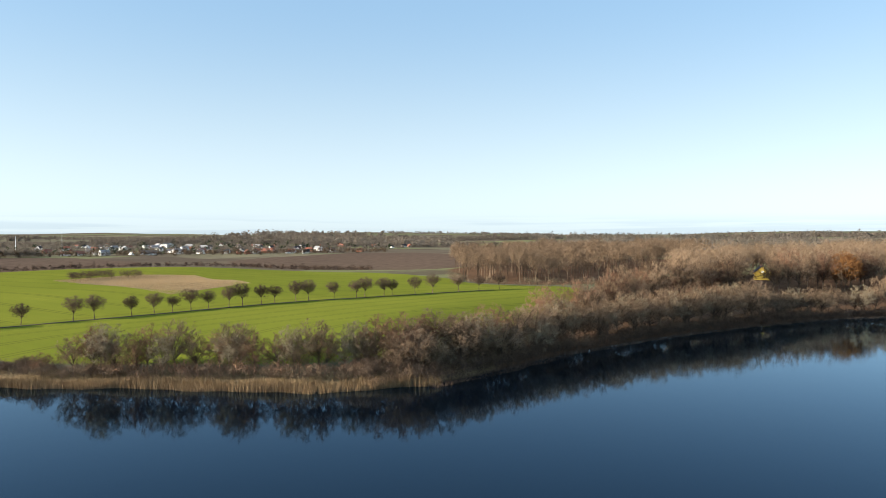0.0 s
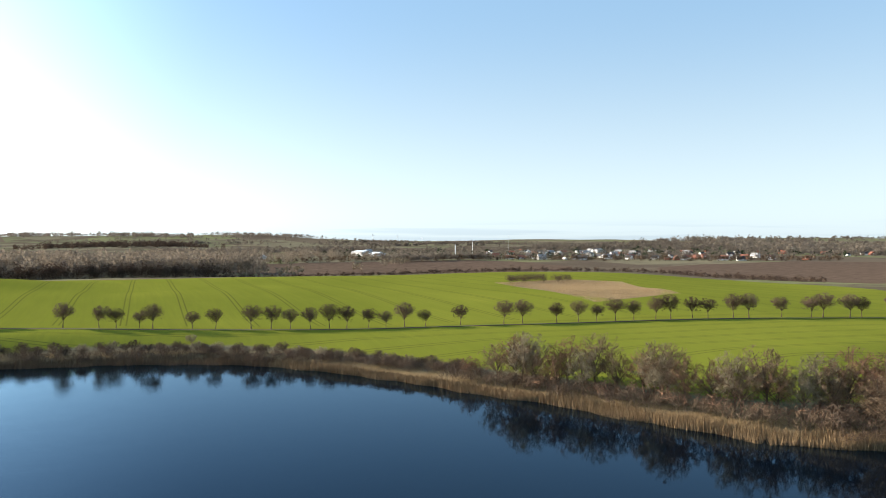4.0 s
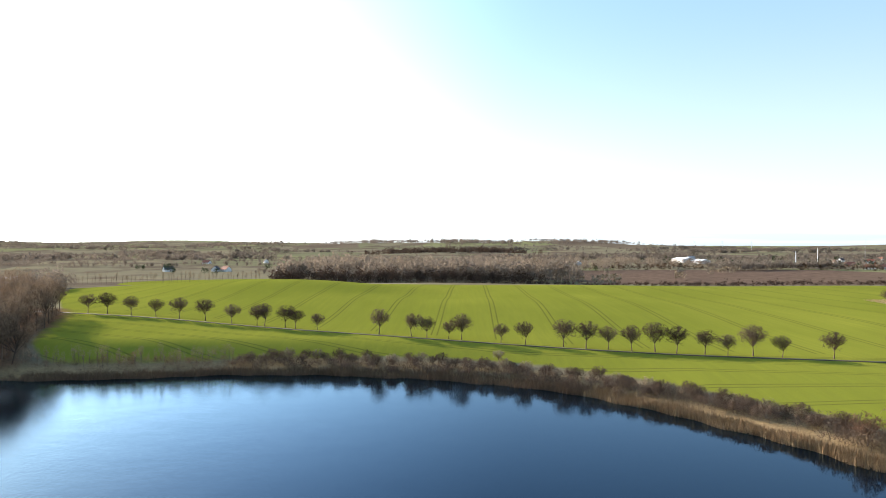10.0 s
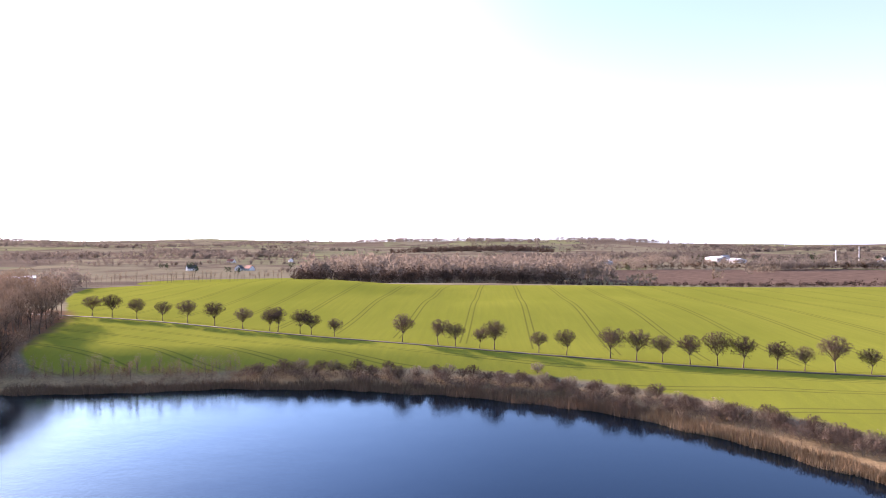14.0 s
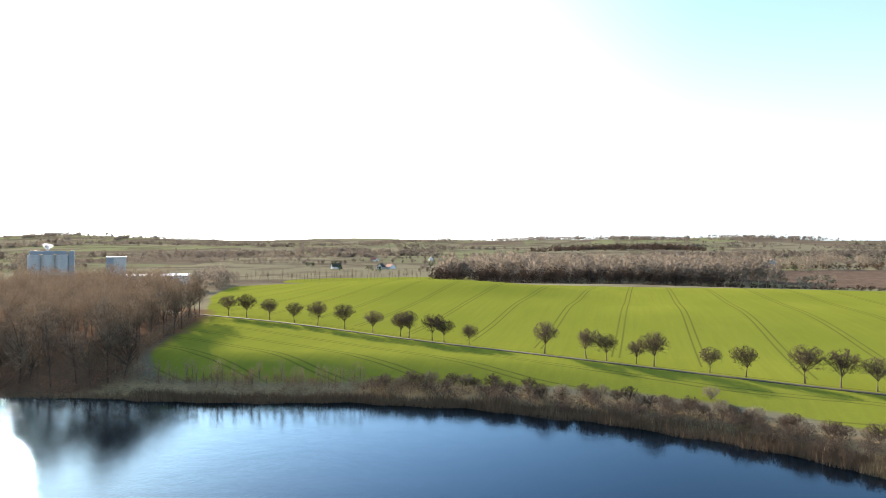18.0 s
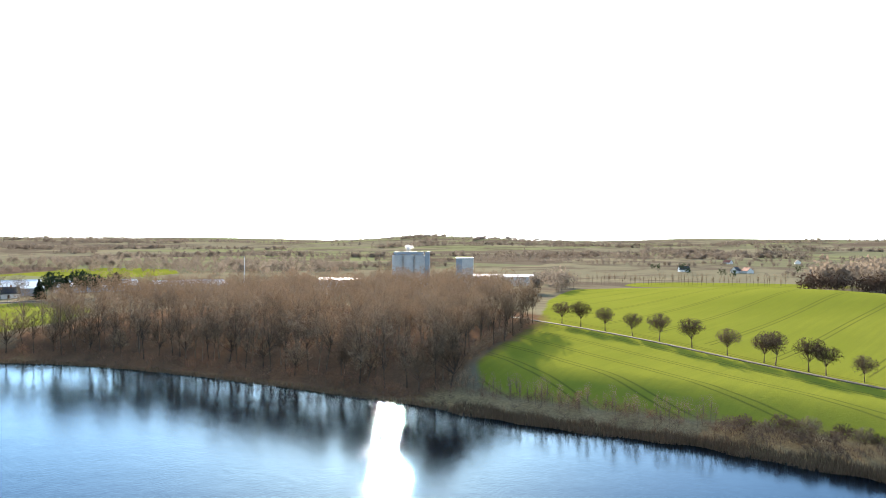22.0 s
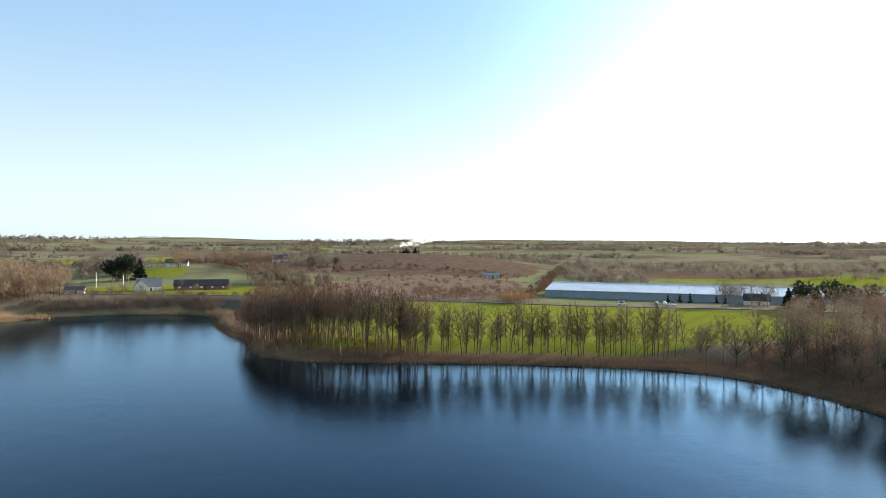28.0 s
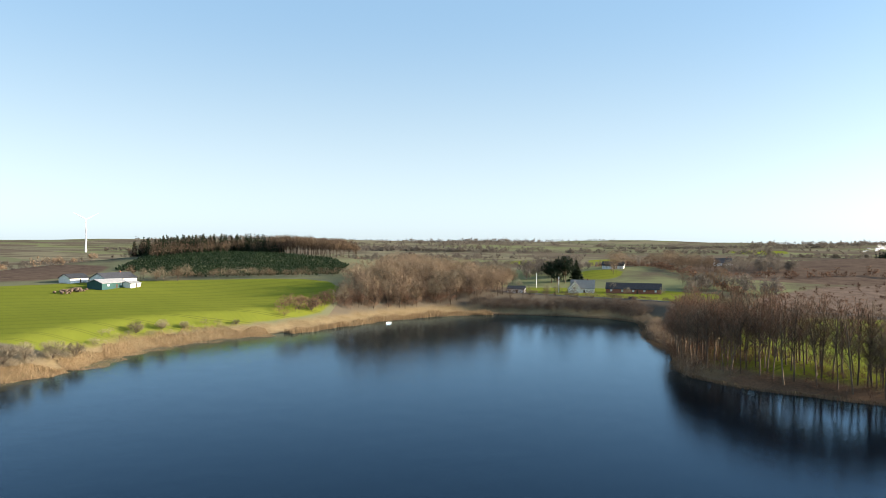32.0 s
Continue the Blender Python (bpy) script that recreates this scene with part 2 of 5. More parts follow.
    return np.where(d < 0, np.maximum(-3.0, d * 0.16), np.maximum(h, 0.02 + 0.12 * np.clip(d, 0, 6)))


def on_land(x, y):
    return float(land(np.array([x]), np.array([y]))[0])
# ---- making meshes ----
def mesh_of(name, verts, faces, mats=(), index=None, smooth=False):
    """faces: an array of triangles or quads, or a list of arrays of both."""
    me = bpy.data.meshes.new(name)
    verts = np.asarray(verts, np.float32)
    groups = [np.asarray(f, np.int32) for f in (faces if isinstance(faces, list) else [faces]) if len(f)]
    me.vertices.add(len(verts))
    me.vertices.foreach_set("co", verts.ravel())
    sizes = np.concatenate([np.full(len(g), g.shape[1], np.int32) for g in groups])
    me.loops.add(int(sizes.sum()))
    me.loops.foreach_set("vertex_index", np.concatenate([g.ravel() for g in groups]))
    me.polygons.add(len(sizes))
    me.polygons.foreach_set("loop_start", np.concatenate([[0], np.cumsum(sizes)[:-1]]).astype(np.int32))
    for m in mats:
        me.materials.append(m)
    if index is not None:
        me.polygons.foreach_set("material_index", np.asarray(index, np.int32))
    me.polygons.foreach_set("use_smooth", np.full(len(sizes), smooth))
    me.update(calc_edges=True)
    return me


def part(name, bm, material, parent, label=""):
    """Links a bmesh or a mesh as one mesh object under a thing or a part."""
    me = bm
    if isinstance(bm, bmesh.types.BMesh):
        me = bpy.data.meshes.new(name)
        bm.to_mesh(me)
        bm.free()
    if material is not None and not me.materials:
        me.materials.append(material)
    ob = new(name, me)
    ob.parent = parent
    return tagged(ob, label)


def empty(name, m, label, category, group="", kind=""):
    ob = new(name)
    ob.empty_display_size = 0.5
    ob.matrix_world = m
    return tagged(ob, label, category, group, kind)


def tubes(p0, p1, r0, r1, sides):
    """Open tapered tubes between pairs of places."""
    p0, p1 = np.asarray(p0, float), np.asarray(p1, float)
    n = len(p0)
    w = p1 - p0
    w /= np.linalg.norm(w, axis=1, keepdims=True) + 1e-9
    ref = np.where(np.abs(w[:, 2:3]) > 0.9, [[1.0, 0, 0]], [[0, 0, 1.0]])
    u = np.cross(w, ref)
    u /= np.linalg.norm(u, axis=1, keepdims=True) + 1e-9
    v = np.cross(w, u)
    a = np.arange(sides) * 2 * math.pi / sides
    ring = u[:, None] * np.cos(a)[None, :, None] + v[:, None] * np.sin(a)[None, :, None]
    lo = p0[:, None] + ring * np.asarray(r0)[:, None, None]
    hi = p1[:, None] + ring * np.asarray(r1)[:, None, None]
    verts = np.concatenate([lo, hi], 1).reshape(-1, 3)
    k = np.arange(sides)
    quad = np.stack([k, (k + 1) % sides, (k + 1) % sides + sides, k + sides], 1)
    return verts, (np.arange(n)[:, None, None] * 2 * sides + quad[None]).reshape(-1, 4)


def blades(base, tip, width, rng, face=None):
    """One long triangle each; face: the way that their flat sides look, where it matters."""
    n = len(base)
    w = tip - base
    side = np.cross(w, rng.normal(size=(n, 3)) if face is None else face + rng.normal(size=(n, 3)) * 0.45)
    side /= np.linalg.norm(side, axis=1, keepdims=True) + 1e-9
    side *= np.asarray(width).reshape(-1, 1) / 2
    verts = np.stack([base - side, base + side, tip], 1).reshape(-1, 3)
    return verts, np.arange(3 * n).reshape(-1, 3)


def grow(rng, p, way, length, radius, steps, bend, up):
    """A bending limb: places and radii."""
    pts, rad = [p], [radius]
    way = way / np.linalg.norm(way)
    for i in range(steps):
        way = way + rng.normal(size=3) * bend + np.array([0, 0, up])
        way /= np.linalg.norm(way)
        pts.append(pts[-1] + way * length / steps)
        rad.append(radius * (1 - 0.8 * (i + 1) / steps))
    return np.array(pts), np.array(rad)


def tree_parts(seed, height, trunk=0.3, spread=0.35, limbs=9, branches=6, twigs=5, fine=4, thick=0.03, twig=0.06, leader=0.6, droop=0.1, low=-0.25, rise=0.28, spray=1.0):
    """Wood (trunk and limbs) and crown (branches and twigs) of a bare tree whose foot is at the origin. The limbs fan out to a rounded crown."""
    rng = np.random.default_rng(seed)
    h = height
    wood_lines, crown_lines, fines = [], [], []
    mid = np.array([rng.normal() * 0.03 * h, rng.normal() * 0.03 * h, h * (trunk + (1 - trunk) * 0.47)])
    size = np.array([spread * h, spread * h * rng.uniform(0.85, 1.1), (1 - trunk) * h * 0.53])
    top = trunk + (1 - trunk) * leader
    pts, rad = grow(rng, np.array([0, 0, -0.3]), np.array([rng.normal() * 0.05, rng.normal() * 0.05, 1]), h * top, h * thick, 6, 0.035, 0.03)
    wood_lines.append((pts, np.maximum(rad, 0.03)))

    def held(p, slack):
        d = (p - mid) / size
        r = np.linalg.norm(d)
        return p if r < slack else mid + d / r * slack * size

    for k in range(limbs):
        zz = low + (1 - low) * (k + 0.5) / limbs
        a = k * 2.4 + rng.uniform(-0.3, 0.3)
        ring = math.sqrt(max(0.0, 1 - zz * zz))
        goal = mid + size * np.array([ring * math.cos(a), ring * math.sin(a), zz]) * rng.uniform(0.72, 0.98)
        f = np.clip((trunk * 0.75 + rise * max(0.0, goal[2] / h - trunk) + rng.uniform(0, 0.05)) / top, 0.02, 0.97)
        i = min(int(f * 6), 5)
        s0 = pts[i] + (pts[i + 1] - pts[i]) * (f * 6 - i)
        long = np.linalg.norm(goal - s0)
        bow = s0 + (goal - s0) * 0.5 + np.array([0, 0, droop * long]) + rng.normal(size=3) * 0.07 * long
        t = np.linspace(0, 1, 5)[:, None]
        lp = (1 - t) ** 2 * s0 + 2 * t * (1 - t) * bow + t * t * goal
        lr = np.maximum(np.linspace(max(rad[i] * 0.55, 0.03), 0.03, 5), 0.028)
        wood_lines.append((lp, lr))
        for b in range(branches):
            fb = 0.3 + 0.7 * (b + rng.uniform(0, 1)) / branches
            j = min(int(fb * 4), 3)
            q = lp[j] + (lp[j + 1] - lp[j]) * (fb * 4 - j)
            w = (lp[j + 1] - lp[j]) / long * 2.4 + rng.normal(size=3) * 0.6 + [0, 0, 0.15]
            bl = h * spread * rng.uniform(0.28, 0.55)
            e = held(q + w / np.linalg.norm(w) * bl, 1.03)
            m = (q + e) / 2 + rng.normal(size=3) * 0.08 * bl
            crown_lines.append((np.array([q, m, e]), np.array([0.03, 0.02, 0.012])))
            for _ in range(twigs):
                s1 = q + (e - q) * rng.uniform(0.15, 1)
                d = (e - q) / bl * 0.5 + rng.normal(size=3) * 0.6 + [0, 0, 0.15]
                te = held(s1 + d / np.linalg.norm(d) * bl * rng.uniform(0.35, 0.75) * spray, 1.06)
                fines.append((s1, te))
                for _ in range(fine):
                    s2 = s1 + (te - s1) * rng.uniform(0.2, 1)
                    fines.append((s2, held(s2 + (te - s1) * 0.35 + rng.normal(size=3) * bl * 0.22 * spray, 1.08)))

    def strands(sets, sides):
        a = np.concatenate([p[:-1] for p, r in sets])
        b = np.concatenate([p[1:] for p, r in sets])
        return tubes(a, b, np.concatenate([r[:-1] for p, r in sets]), np.concatenate([r[1:] for p, r in sets]), sides)

    wv, wf = strands(wood_lines, 5)
    cv, cf = strands(crown_lines, 3)
    ends = np.array([[a, b] for a, b in fines])
    out = (ends.mean(1) - mid) / size
    out /= np.linalg.norm(out, axis=1, keepdims=True) + 1e-6
    bv, bf = blades(ends[:, 0], ends[:, 1], twig * rng.uniform(0.6, 1.3, len(ends)), rng, out)
    return (wv, wf), (np.concatenate([cv, bv]), [cf, bf + len(cv)])


def light_tree(seed, height, trunk=0.3, spread=0.35, limbs=8, twigs=300, width=0.13, thick=0.013, low=-0.7, spray=1.0):
    """A cheaper bare tree for woods: trunk, limbs and a rounded crown of single twigs."""
    rng = np.random.default_rng(seed)
    h = height
    mid = np.array([0, 0, h * (trunk + (1 - trunk) * 0.48)])
    size = np.array([spread * h, spread * h * rng.uniform(0.85, 1.1), (1 - trunk) * h * 0.52])
    top = np.array([rng.normal() * 0.04 * h, rng.normal() * 0.04 * h, h * (trunk + (1 - trunk) * 0.55)])
    foot = np.array([0, 0, -0.3])
    p0, p1, r0, r1 = [foot, foot + (top - foot) * 0.5], [foot + (top - foot) * 0.5, top], [h * thick, h * thick * 0.7], [h * thick * 0.7, h * thick * 0.3]
    for k in range(limbs):
        zz = low * 0.5 + (1 - low * 0.5) * (k + 0.5) / limbs
        a, ring = k * 2.4 + rng.uniform(-0.3, 0.3), math.sqrt(max(0.0, 1 - zz * zz))
        goal = mid + size * np.array([ring * math.cos(a), ring * math.sin(a), zz]) * rng.uniform(0.6, 0.85)
        s0 = foot + (top - foot) * np.clip(0.55 * goal[2] / max(top[2], 0.1), 0.03, 0.95)
        knee = (s0 + goal) / 2 + [0, 0, 0.06 * h * rng.uniform(0, 1)]
        w = max(h * thick * 0.4, 0.03)
        p0 += [s0, knee]
        p1 += [knee, goal]
        r0 += [w, w * 0.7]
        r1 += [w * 0.7, w * 0.3]
    wv, wf = tubes(p0, p1, np.array(r0), np.array(r1), 3)
    goals = np.array(p1[3::2] + [top]) if limbs else mid[None]
    i = rng.integers(0, len(goals), twigs)
    d = rng.normal(size=(twigs, 3)) + [0, 0, 0.3]
    d /= np.linalg.norm(d, axis=1, keepdims=True)
    reach = size * (1.5 / math.sqrt(max(limbs, 1)) if limbs else 1.0)
    heart = goals[i] + d * reach * rng.uniform(0.2, 1.0, (twigs, 1)) ** 0.5
    out = (heart - mid) / size
    r = np.linalg.norm(out, axis=1, keepdims=True) + 1e-6
    heart = mid + out / r * np.minimum(r, 1.02) * size
    face = d + out / r
    way = np.cross(face, rng.normal(size=(twigs, 3))) * 0.45 + out / r * 0.45 + rng.normal(size=(twigs, 3)) * 0.35 + [0, 0, 0.25]
    half = way * size.mean() * rng.uniform(0.1, 0.2, (twigs, 1)) * spray
    base, tip = heart - half, heart + half
    base[:, 2] = np.maximum(base[:, 2], 0.02 * h)
    return (wv, wf), blades(base, tip, width * rng.uniform(0.5, 1.4, twigs), rng, face)


def far_tree(seed, height, trunk=0.16, spread=0.4, count=30, size=2.4, lumps=4, stem=True):
    """A bare tree for the distance: a stem and an uneven crown of twig sprays, gathered in some domes."""
    rng = np.random.default_rng(seed)
    h = height
    rise = (1 - trunk) * h
    at = rng.normal(size=(lumps, 3)) * [0.4 * spread * h, 0.4 * spread * h, 0.16 * rise] + [0, 0, h * trunk + rise * 0.5]
    big = np.stack([rng.uniform(0.5, 0.8, lumps) * spread * h, rng.uniform(0.3, 0.44, lumps) * rise], 1)
    i = rng.integers(0, lumps, count)
    d = rng.normal(size=(count, 3)) + [0, 0, 0.35]
    d /= np.linalg.norm(d, axis=1, keepdims=True)
    heart = at[i] + d * big[i][:, [0, 0, 1]] * rng.uniform(0.55, 1.05, (count, 1))
    heart[:, 2] = np.maximum(heart[:, 2], 0.05 * h)
    way = np.cross(d, rng.normal(size=(count, 3))) + d * 0.3 + [0, 0, 0.4]
    way /= np.linalg.norm(way, axis=1, keepdims=True)
    half = way * size * rng.uniform(0.35, 0.65, (count, 1))
    wv, wf = tubes([[0, 0, -0.3]], [[0, 0, h * 0.5]], np.array([h * 0.014]), np.array([h * 0.008]), 3) if stem else (np.zeros((0, 3)), np.zeros((0, 4), int))
    return (wv, wf), blades(heart - half, heart + half, size * rng.uniform(0.6, 1.0, count), rng, d * 2.2)


def tree_kind(name, count, seed, wood_mat, twig_mat, **kw):
    """Some differing meshes of one kind of tree: pairs of trunk and crown."""
    out = []
    for i in range(count):
        (wv, wf), (cv, cf) = tree_parts(seed + i, **kw)
        out.append((mesh_of("trunk", wv, wf, [wood_mat], smooth=True), mesh_of("crown", cv, cf, [twig_mat])))
    return out


def plant(name, kinds, n, x, y, label, category, group, size=1.0, sink=0.1, turn=None, squash=1.0):
    tm, cm = kinds[n % len(kinds)]
    rng = random.Random(n * 7919 + 13)
    m = pose(x, y, on_land(x, y) - sink, 0, 0, rng.uniform(0, 360) if turn is None else turn) @ Matrix.Diagonal((size * squash, size * squash, size, 1))
    t = empty(name, m, label, category, group)
    part("trunk", tm, None, t)
    part("crown", cm, None, t)
    return t


def along(points, step, jitter=0.0, seed=0):
    """Places every step metres along a line of places."""
    rng = random.Random(seed)
    out, need = [], 0.0
    for (ax, ay), (bx, by) in zip(points, points[1:]):
        long = math.hypot(bx - ax, by - ay)
        s = need
        while s < long:
            out.append((ax + (bx - ax) * s / long + rng.uniform(-jitter, jitter), ay + (by - ay) * s / long + rng.uniform(-jitter, jitter)))
            s += step
        need = s - long
    return out


def scatter(poly, count, seed, gap=0.0):
    """Random places within a polygon, at least gap apart."""
    rng = np.random.default_rng(seed)
    p = np.array(poly, float)
    out = np.zeros((0, 2))
    for _ in range(30):
        q = rng.uniform(p.min(0), p.max(0), (count * 2, 2))
        q = q[inside_by(p, q[:, 0], q[:, 1]) > 0]
        for c in q:
            if len(out) < count and (not len(out) or not gap or ((out - c) ** 2).sum(1).min() > gap * gap):
                out = np.vstack([out, c])
        if len(out) >= count:
            break
    return out


def joined(name, sources, places, sizes, turns, label, category, squash=None, mats=None):
    """Copies of plain (verts, faces lists) in one mesh of kind stuff, for woods that nobody could count."""
    vs, quads, tris, at = [], [], [], 0
    qm, tmi = [], []
    for i, ((x, y), s, a) in enumerate(zip(places, sizes, turns)):
        z = ZS[name][i]
        for mi, (v, f) in enumerate(sources[i % len(sources)]):
            c, n = math.cos(a), math.sin(a)
            w = np.stack([(v[:, 0] * c - v[:, 1] * n) * s + x, (v[:, 0] * n + v[:, 1] * c) * s + y, v[:, 2] * s + z], 1)
            vs.append(w)
            for g in (f if isinstance(f, list) else [f]):
                if len(g):
                    (quads if g.shape[1] == 4 else tris).append(g + at)
                    (qm if g.shape[1] == 4 else tmi).append(np.full(len(g), mi))
            at += len(v)
    faces, index = [], []
    for fs, ms in ((quads, qm), (tris, tmi)):
        if fs:
            faces.append(np.concatenate(fs))
            index.append(np.concatenate(ms))
    ob = new(name, mesh_of(name, np.concatenate(vs), faces, mats, np.concatenate(index)))
    return tagged(ob, label, category, kind="stuff")


ZS = {}


def wood(name, sources, places, seed, label, category, mats, low=0.8, high=1.2, sink=0.2):
    rng = np.random.default_rng(seed)
    places = np.asarray(places, float)
    ZS[name] = land(places[:, 0], places[:, 1]) - sink
    return joined(name, sources, places, rng.uniform(low, high, len(places)), rng.uniform(0, 6.28, len(places)), label, category, mats=mats)


# ---- ground: one sheet to the horizon ----
def axis(lo, hi, step, far):
    a = list(np.arange(lo, hi + 0.1, step))
    s, left, right = step, [], []
    p = hi
    while p < far:
        s *= 1.12
        p += s
        right.append(p)
    p, s = lo, step
    while p > -far:
        s *= 1.12
        p -= s
        left.append(p)
    return np.array(left[::-1] + a + right)


gx, gy = axis(-480, 400, 4.0, 4900), axis(-330, 480, 4.0, 4900)
X, Y = np.meshgrid(gx, gy)
Z = land(X, Y)
nx, ny = len(gx), len(gy)
ids = np.arange(nx * ny).reshape(ny, nx)
quads = np.stack([ids[:-1, :-1], ids[:-1, 1:], ids[1:, 1:], ids[1:, :-1]], -1).reshape(-1, 4)
ground_mesh = mesh_of("ground", np.stack([X.ravel(), Y.ravel(), Z.ravel()], 1), quads, smooth=True)

FIELD = [(-116, 196), (-96, 196), (-60, 206), (-36, 208), (-10, 208), (18, 199), (40, 184), (56, 164), (70, 144), (80, 125), (93, 105), (103, 85), (115, 68), (140, 56), (180, 52), (245, 55), (308, 76), (290, 112), (296, 138), (340, 168), (392, 250), (420, 400), (340, 520), (200, 500), (60, 490), (-60, 500), (-160, 520), (-250, 470), (-215, 380), (-165, 300), (-150, 270), (-132, 228)]
MEADOW = [(-258, 0), (-260, 60), (-264, 120), (-300, 190), (-378, 205), (-398, 130), (-405, 60), (-400, 0), (-340, -40), (-290, -18)]
HILL_FIELD = [(-122, -135), (-148, -152), (-180, -168), (-225, -171), (-262, -182), (-300, -228), (-290, -262), (-240, -305), (-190, -318), (-60, -330), (0, -250), (-50, -180)]
LAWN = [(-393, -192), (-405, -140), (-414, -75), (-455, -80), (-480, -95), (-448, -205)]
PATCH = [(200, 348), (168, 205), (221, 214), (289, 338), (265, 365)]
PLANTATION = [(-243, -314), (-318, -258), (-372, -318), (-392, -362), (-345, -440), (-285, -468), (-232, -380)]
FOREST_FLOOR = [(-116, 185), (-128, 225), (-147, 273), (-165, 300), (-230, 310), (-290, 270), (-312, 210), (-275, 150), (-250, 140), (-203, 164), (-157, 177)]
POINT_FLOOR = [(-250, 5), (-268, -4), (-320, -20), (-372, -75), (-345, -85), (-300, -60), (-262, -22)]
ROW_FLOOR = [(-250, 5), (-258, 5), (-262, 60), (-266, 120), (-262, 145), (-245, 150), (-240, 60)]
BEECH_FLOOR = [(302, 137), (298, 112), (314, 92), (350, 78), (430, 70), (560, 50), (660, 120), (620, 230), (450, 240), (385, 194), (340, 164)]
EAST_FLOOR = [(120, 36), (180, 48), (240, 48), (300, 70), (420, 60), (480, -60), (420, -140), (300, -40), (200, 15)]
PLOUGHS = [[(80, 650), (350, 610), (500, 640), (560, 960), (335, 1000), (90, 990)], [(446, 470), (440, 330), (425, 245), (480, 232), (660, 250), (850, 340), (1000, 700), (600, 660)], [(-560, -150), (-700, -240), (-1050, -280), (-850, 60), (-660, 70), (-600, -40)], [(-110, -360), (-200, -335), (-255, -440), (-160, -620), (20, -520)], [(-720, 130), (-1000, 160), (-1000, 420), (-760, 330)]]
HEATH = [(-415, -40), (-412, 20), (-440, 62), (-650, 62), (-610, -60), (-470, -75)]


def field_attr(name, *polys):
    best = np.full(X.size, -1e6)
    for p in polys:
        best = np.maximum(best, inside_by(rounded(p, 1), X.ravel(), Y.ravel()))
    a = ground_mesh.attributes.new(name, "FLOAT", "POINT")
    a.data.foreach_set("value", np.clip(best, -400, 400).astype(np.float32))


WEST_GREENS = [[(-442, -335), (-747, -557), (-914, -716), (-849, -777), (-560, -480)], [(-879, -605), (-946, -558), (-1187, -735), (-1096, -769)], [(-943, -498), (-965, -477), (-1433, -684), (-1337, -754)], [(-495, -205), (-507, -179), (-560, -205), (-545, -235)], [(-682, 151), (-700, 275), (-813, 307), (-738, 202)], [(-689, 277), (-614, 392), (-862, 488), (-883, 327)], [(-866, 398), (-786, 471), (-666, 409), (-728, 345)], [(-1000, -330), (-1150, -300), (-1300, -60), (-1250, 20), (-1500, -100), (-1350, -420)], [(-1808, -655), (-1875, -536), (-2421, -734), (-2144, -798)], [(-270, 560), (-200, 620), (-120, 690), (-180, 730), (-300, 640)]]
field_attr("crop", *WEST_GREENS, FIELD, MEADOW, HILL_FIELD, LAWN)
field_attr("reedbed", PATCH)
field_attr("heath", HEATH)
field_attr("leaf", BEECH_FLOOR, FOREST_FLOOR, POINT_FLOOR, ROW_FLOOR, EAST_FLOOR)
field_attr("plough", *PLOUGHS)
a = ground_mesh.attributes.new("shore", "FLOAT", "POINT")
a.data.foreach_set("value", np.clip(-inside_by(LAKE, X.ravel(), Y.ravel()), -50, 400).astype(np.float32))

k = Nodes("land")
sep = k.n.new("ShaderNodeSeparateXYZ")
k.l.new(k.place(), sep.inputs[0])
px, py = sep.outputs[0], sep.outputs[1]
big, mid, fine = k.noise(0.012, 4), k.noise(0.12, 4), k.noise(1.6, 4)


def step_at(value, edge, soft):
    return k.math("MULTIPLY_ADD", k.math("SUBTRACT", value, edge), 1 / soft, 0.5)


def clamp(v):
    return k.math("MINIMUM", k.math("MAXIMUM", v, 0.0), 1.0)


# far patchwork of fields, greens greyed in the colour to imitate haze
vor = k.n.new("ShaderNodeTexVoronoi")
vor.inputs["Scale"].default_value = 0.0042
mp = k.n.new("ShaderNodeMapping")
mp.inputs["Scale"].default_value, mp.inputs["Rotation"].default_value = (1.0, 0.45, 0.0), (0, 0, 0.5)
k.l.new(k.place(), mp.inputs[0])
k.l.new(mp.outputs[0], vor.inputs["Vector"])
vs = k.n.new("ShaderNodeSeparateColor")
k.l.new(vor.outputs["Color"], vs.inputs[0])
cr = k.n.new("ShaderNodeValToRGB")
cr.color_ramp.interpolation = "CONSTANT"
for i, (p, c) in enumerate([(0.0, (0.12, 0.095, 0.072)), (0.18, (0.19, 0.17, 0.11)), (0.38, (0.14, 0.145, 0.082)), (0.56, (0.165, 0.15, 0.1)), (0.78, (0.165, 0.178, 0.085))]):
    el = cr.color_ramp.elements[i] if i < 2 else cr.color_ramp.elements.new(p)
    el.position, el.color = p, (*c, 1)
k.l.new(vs.outputs[0], cr.inputs[0])
patchwork = k.mix(k.math("MULTIPLY", mid, 0.5), cr.outputs[0], (0.14, 0.12, 0.075))
scrubby = clamp(step_at(k.math("ADD", k.noise(0.006, 5, 0.62), k.math("MULTIPLY", k.noise(0.05, 3), 0.25)), 0.66, 0.12))
patchwork = k.mix(k.math("MULTIPLY", scrubby, 0.85), patchwork, k.ramp(fine, [(0.3, (0.055, 0.043, 0.033)), (0.7, (0.135, 0.105, 0.078))]))
# young winter crop with tramlines
green = k.ramp(k.math("ADD", k.math("MULTIPLY", big, 0.6), k.math("MULTIPLY", k.noise(0.06, 3, stretch=(1, 0.25, 1)), 0.4)), [(0.3, (0.142, 0.162, 0.02)), (0.7, (0.232, 0.236, 0.034))])
green = k.mix(k.math("MULTIPLY", fine, 0.45), green, (0.1, 0.125, 0.016))
wob = k.math("ADD", k.math("MULTIPLY_ADD", py, -0.028, px), 12.97)


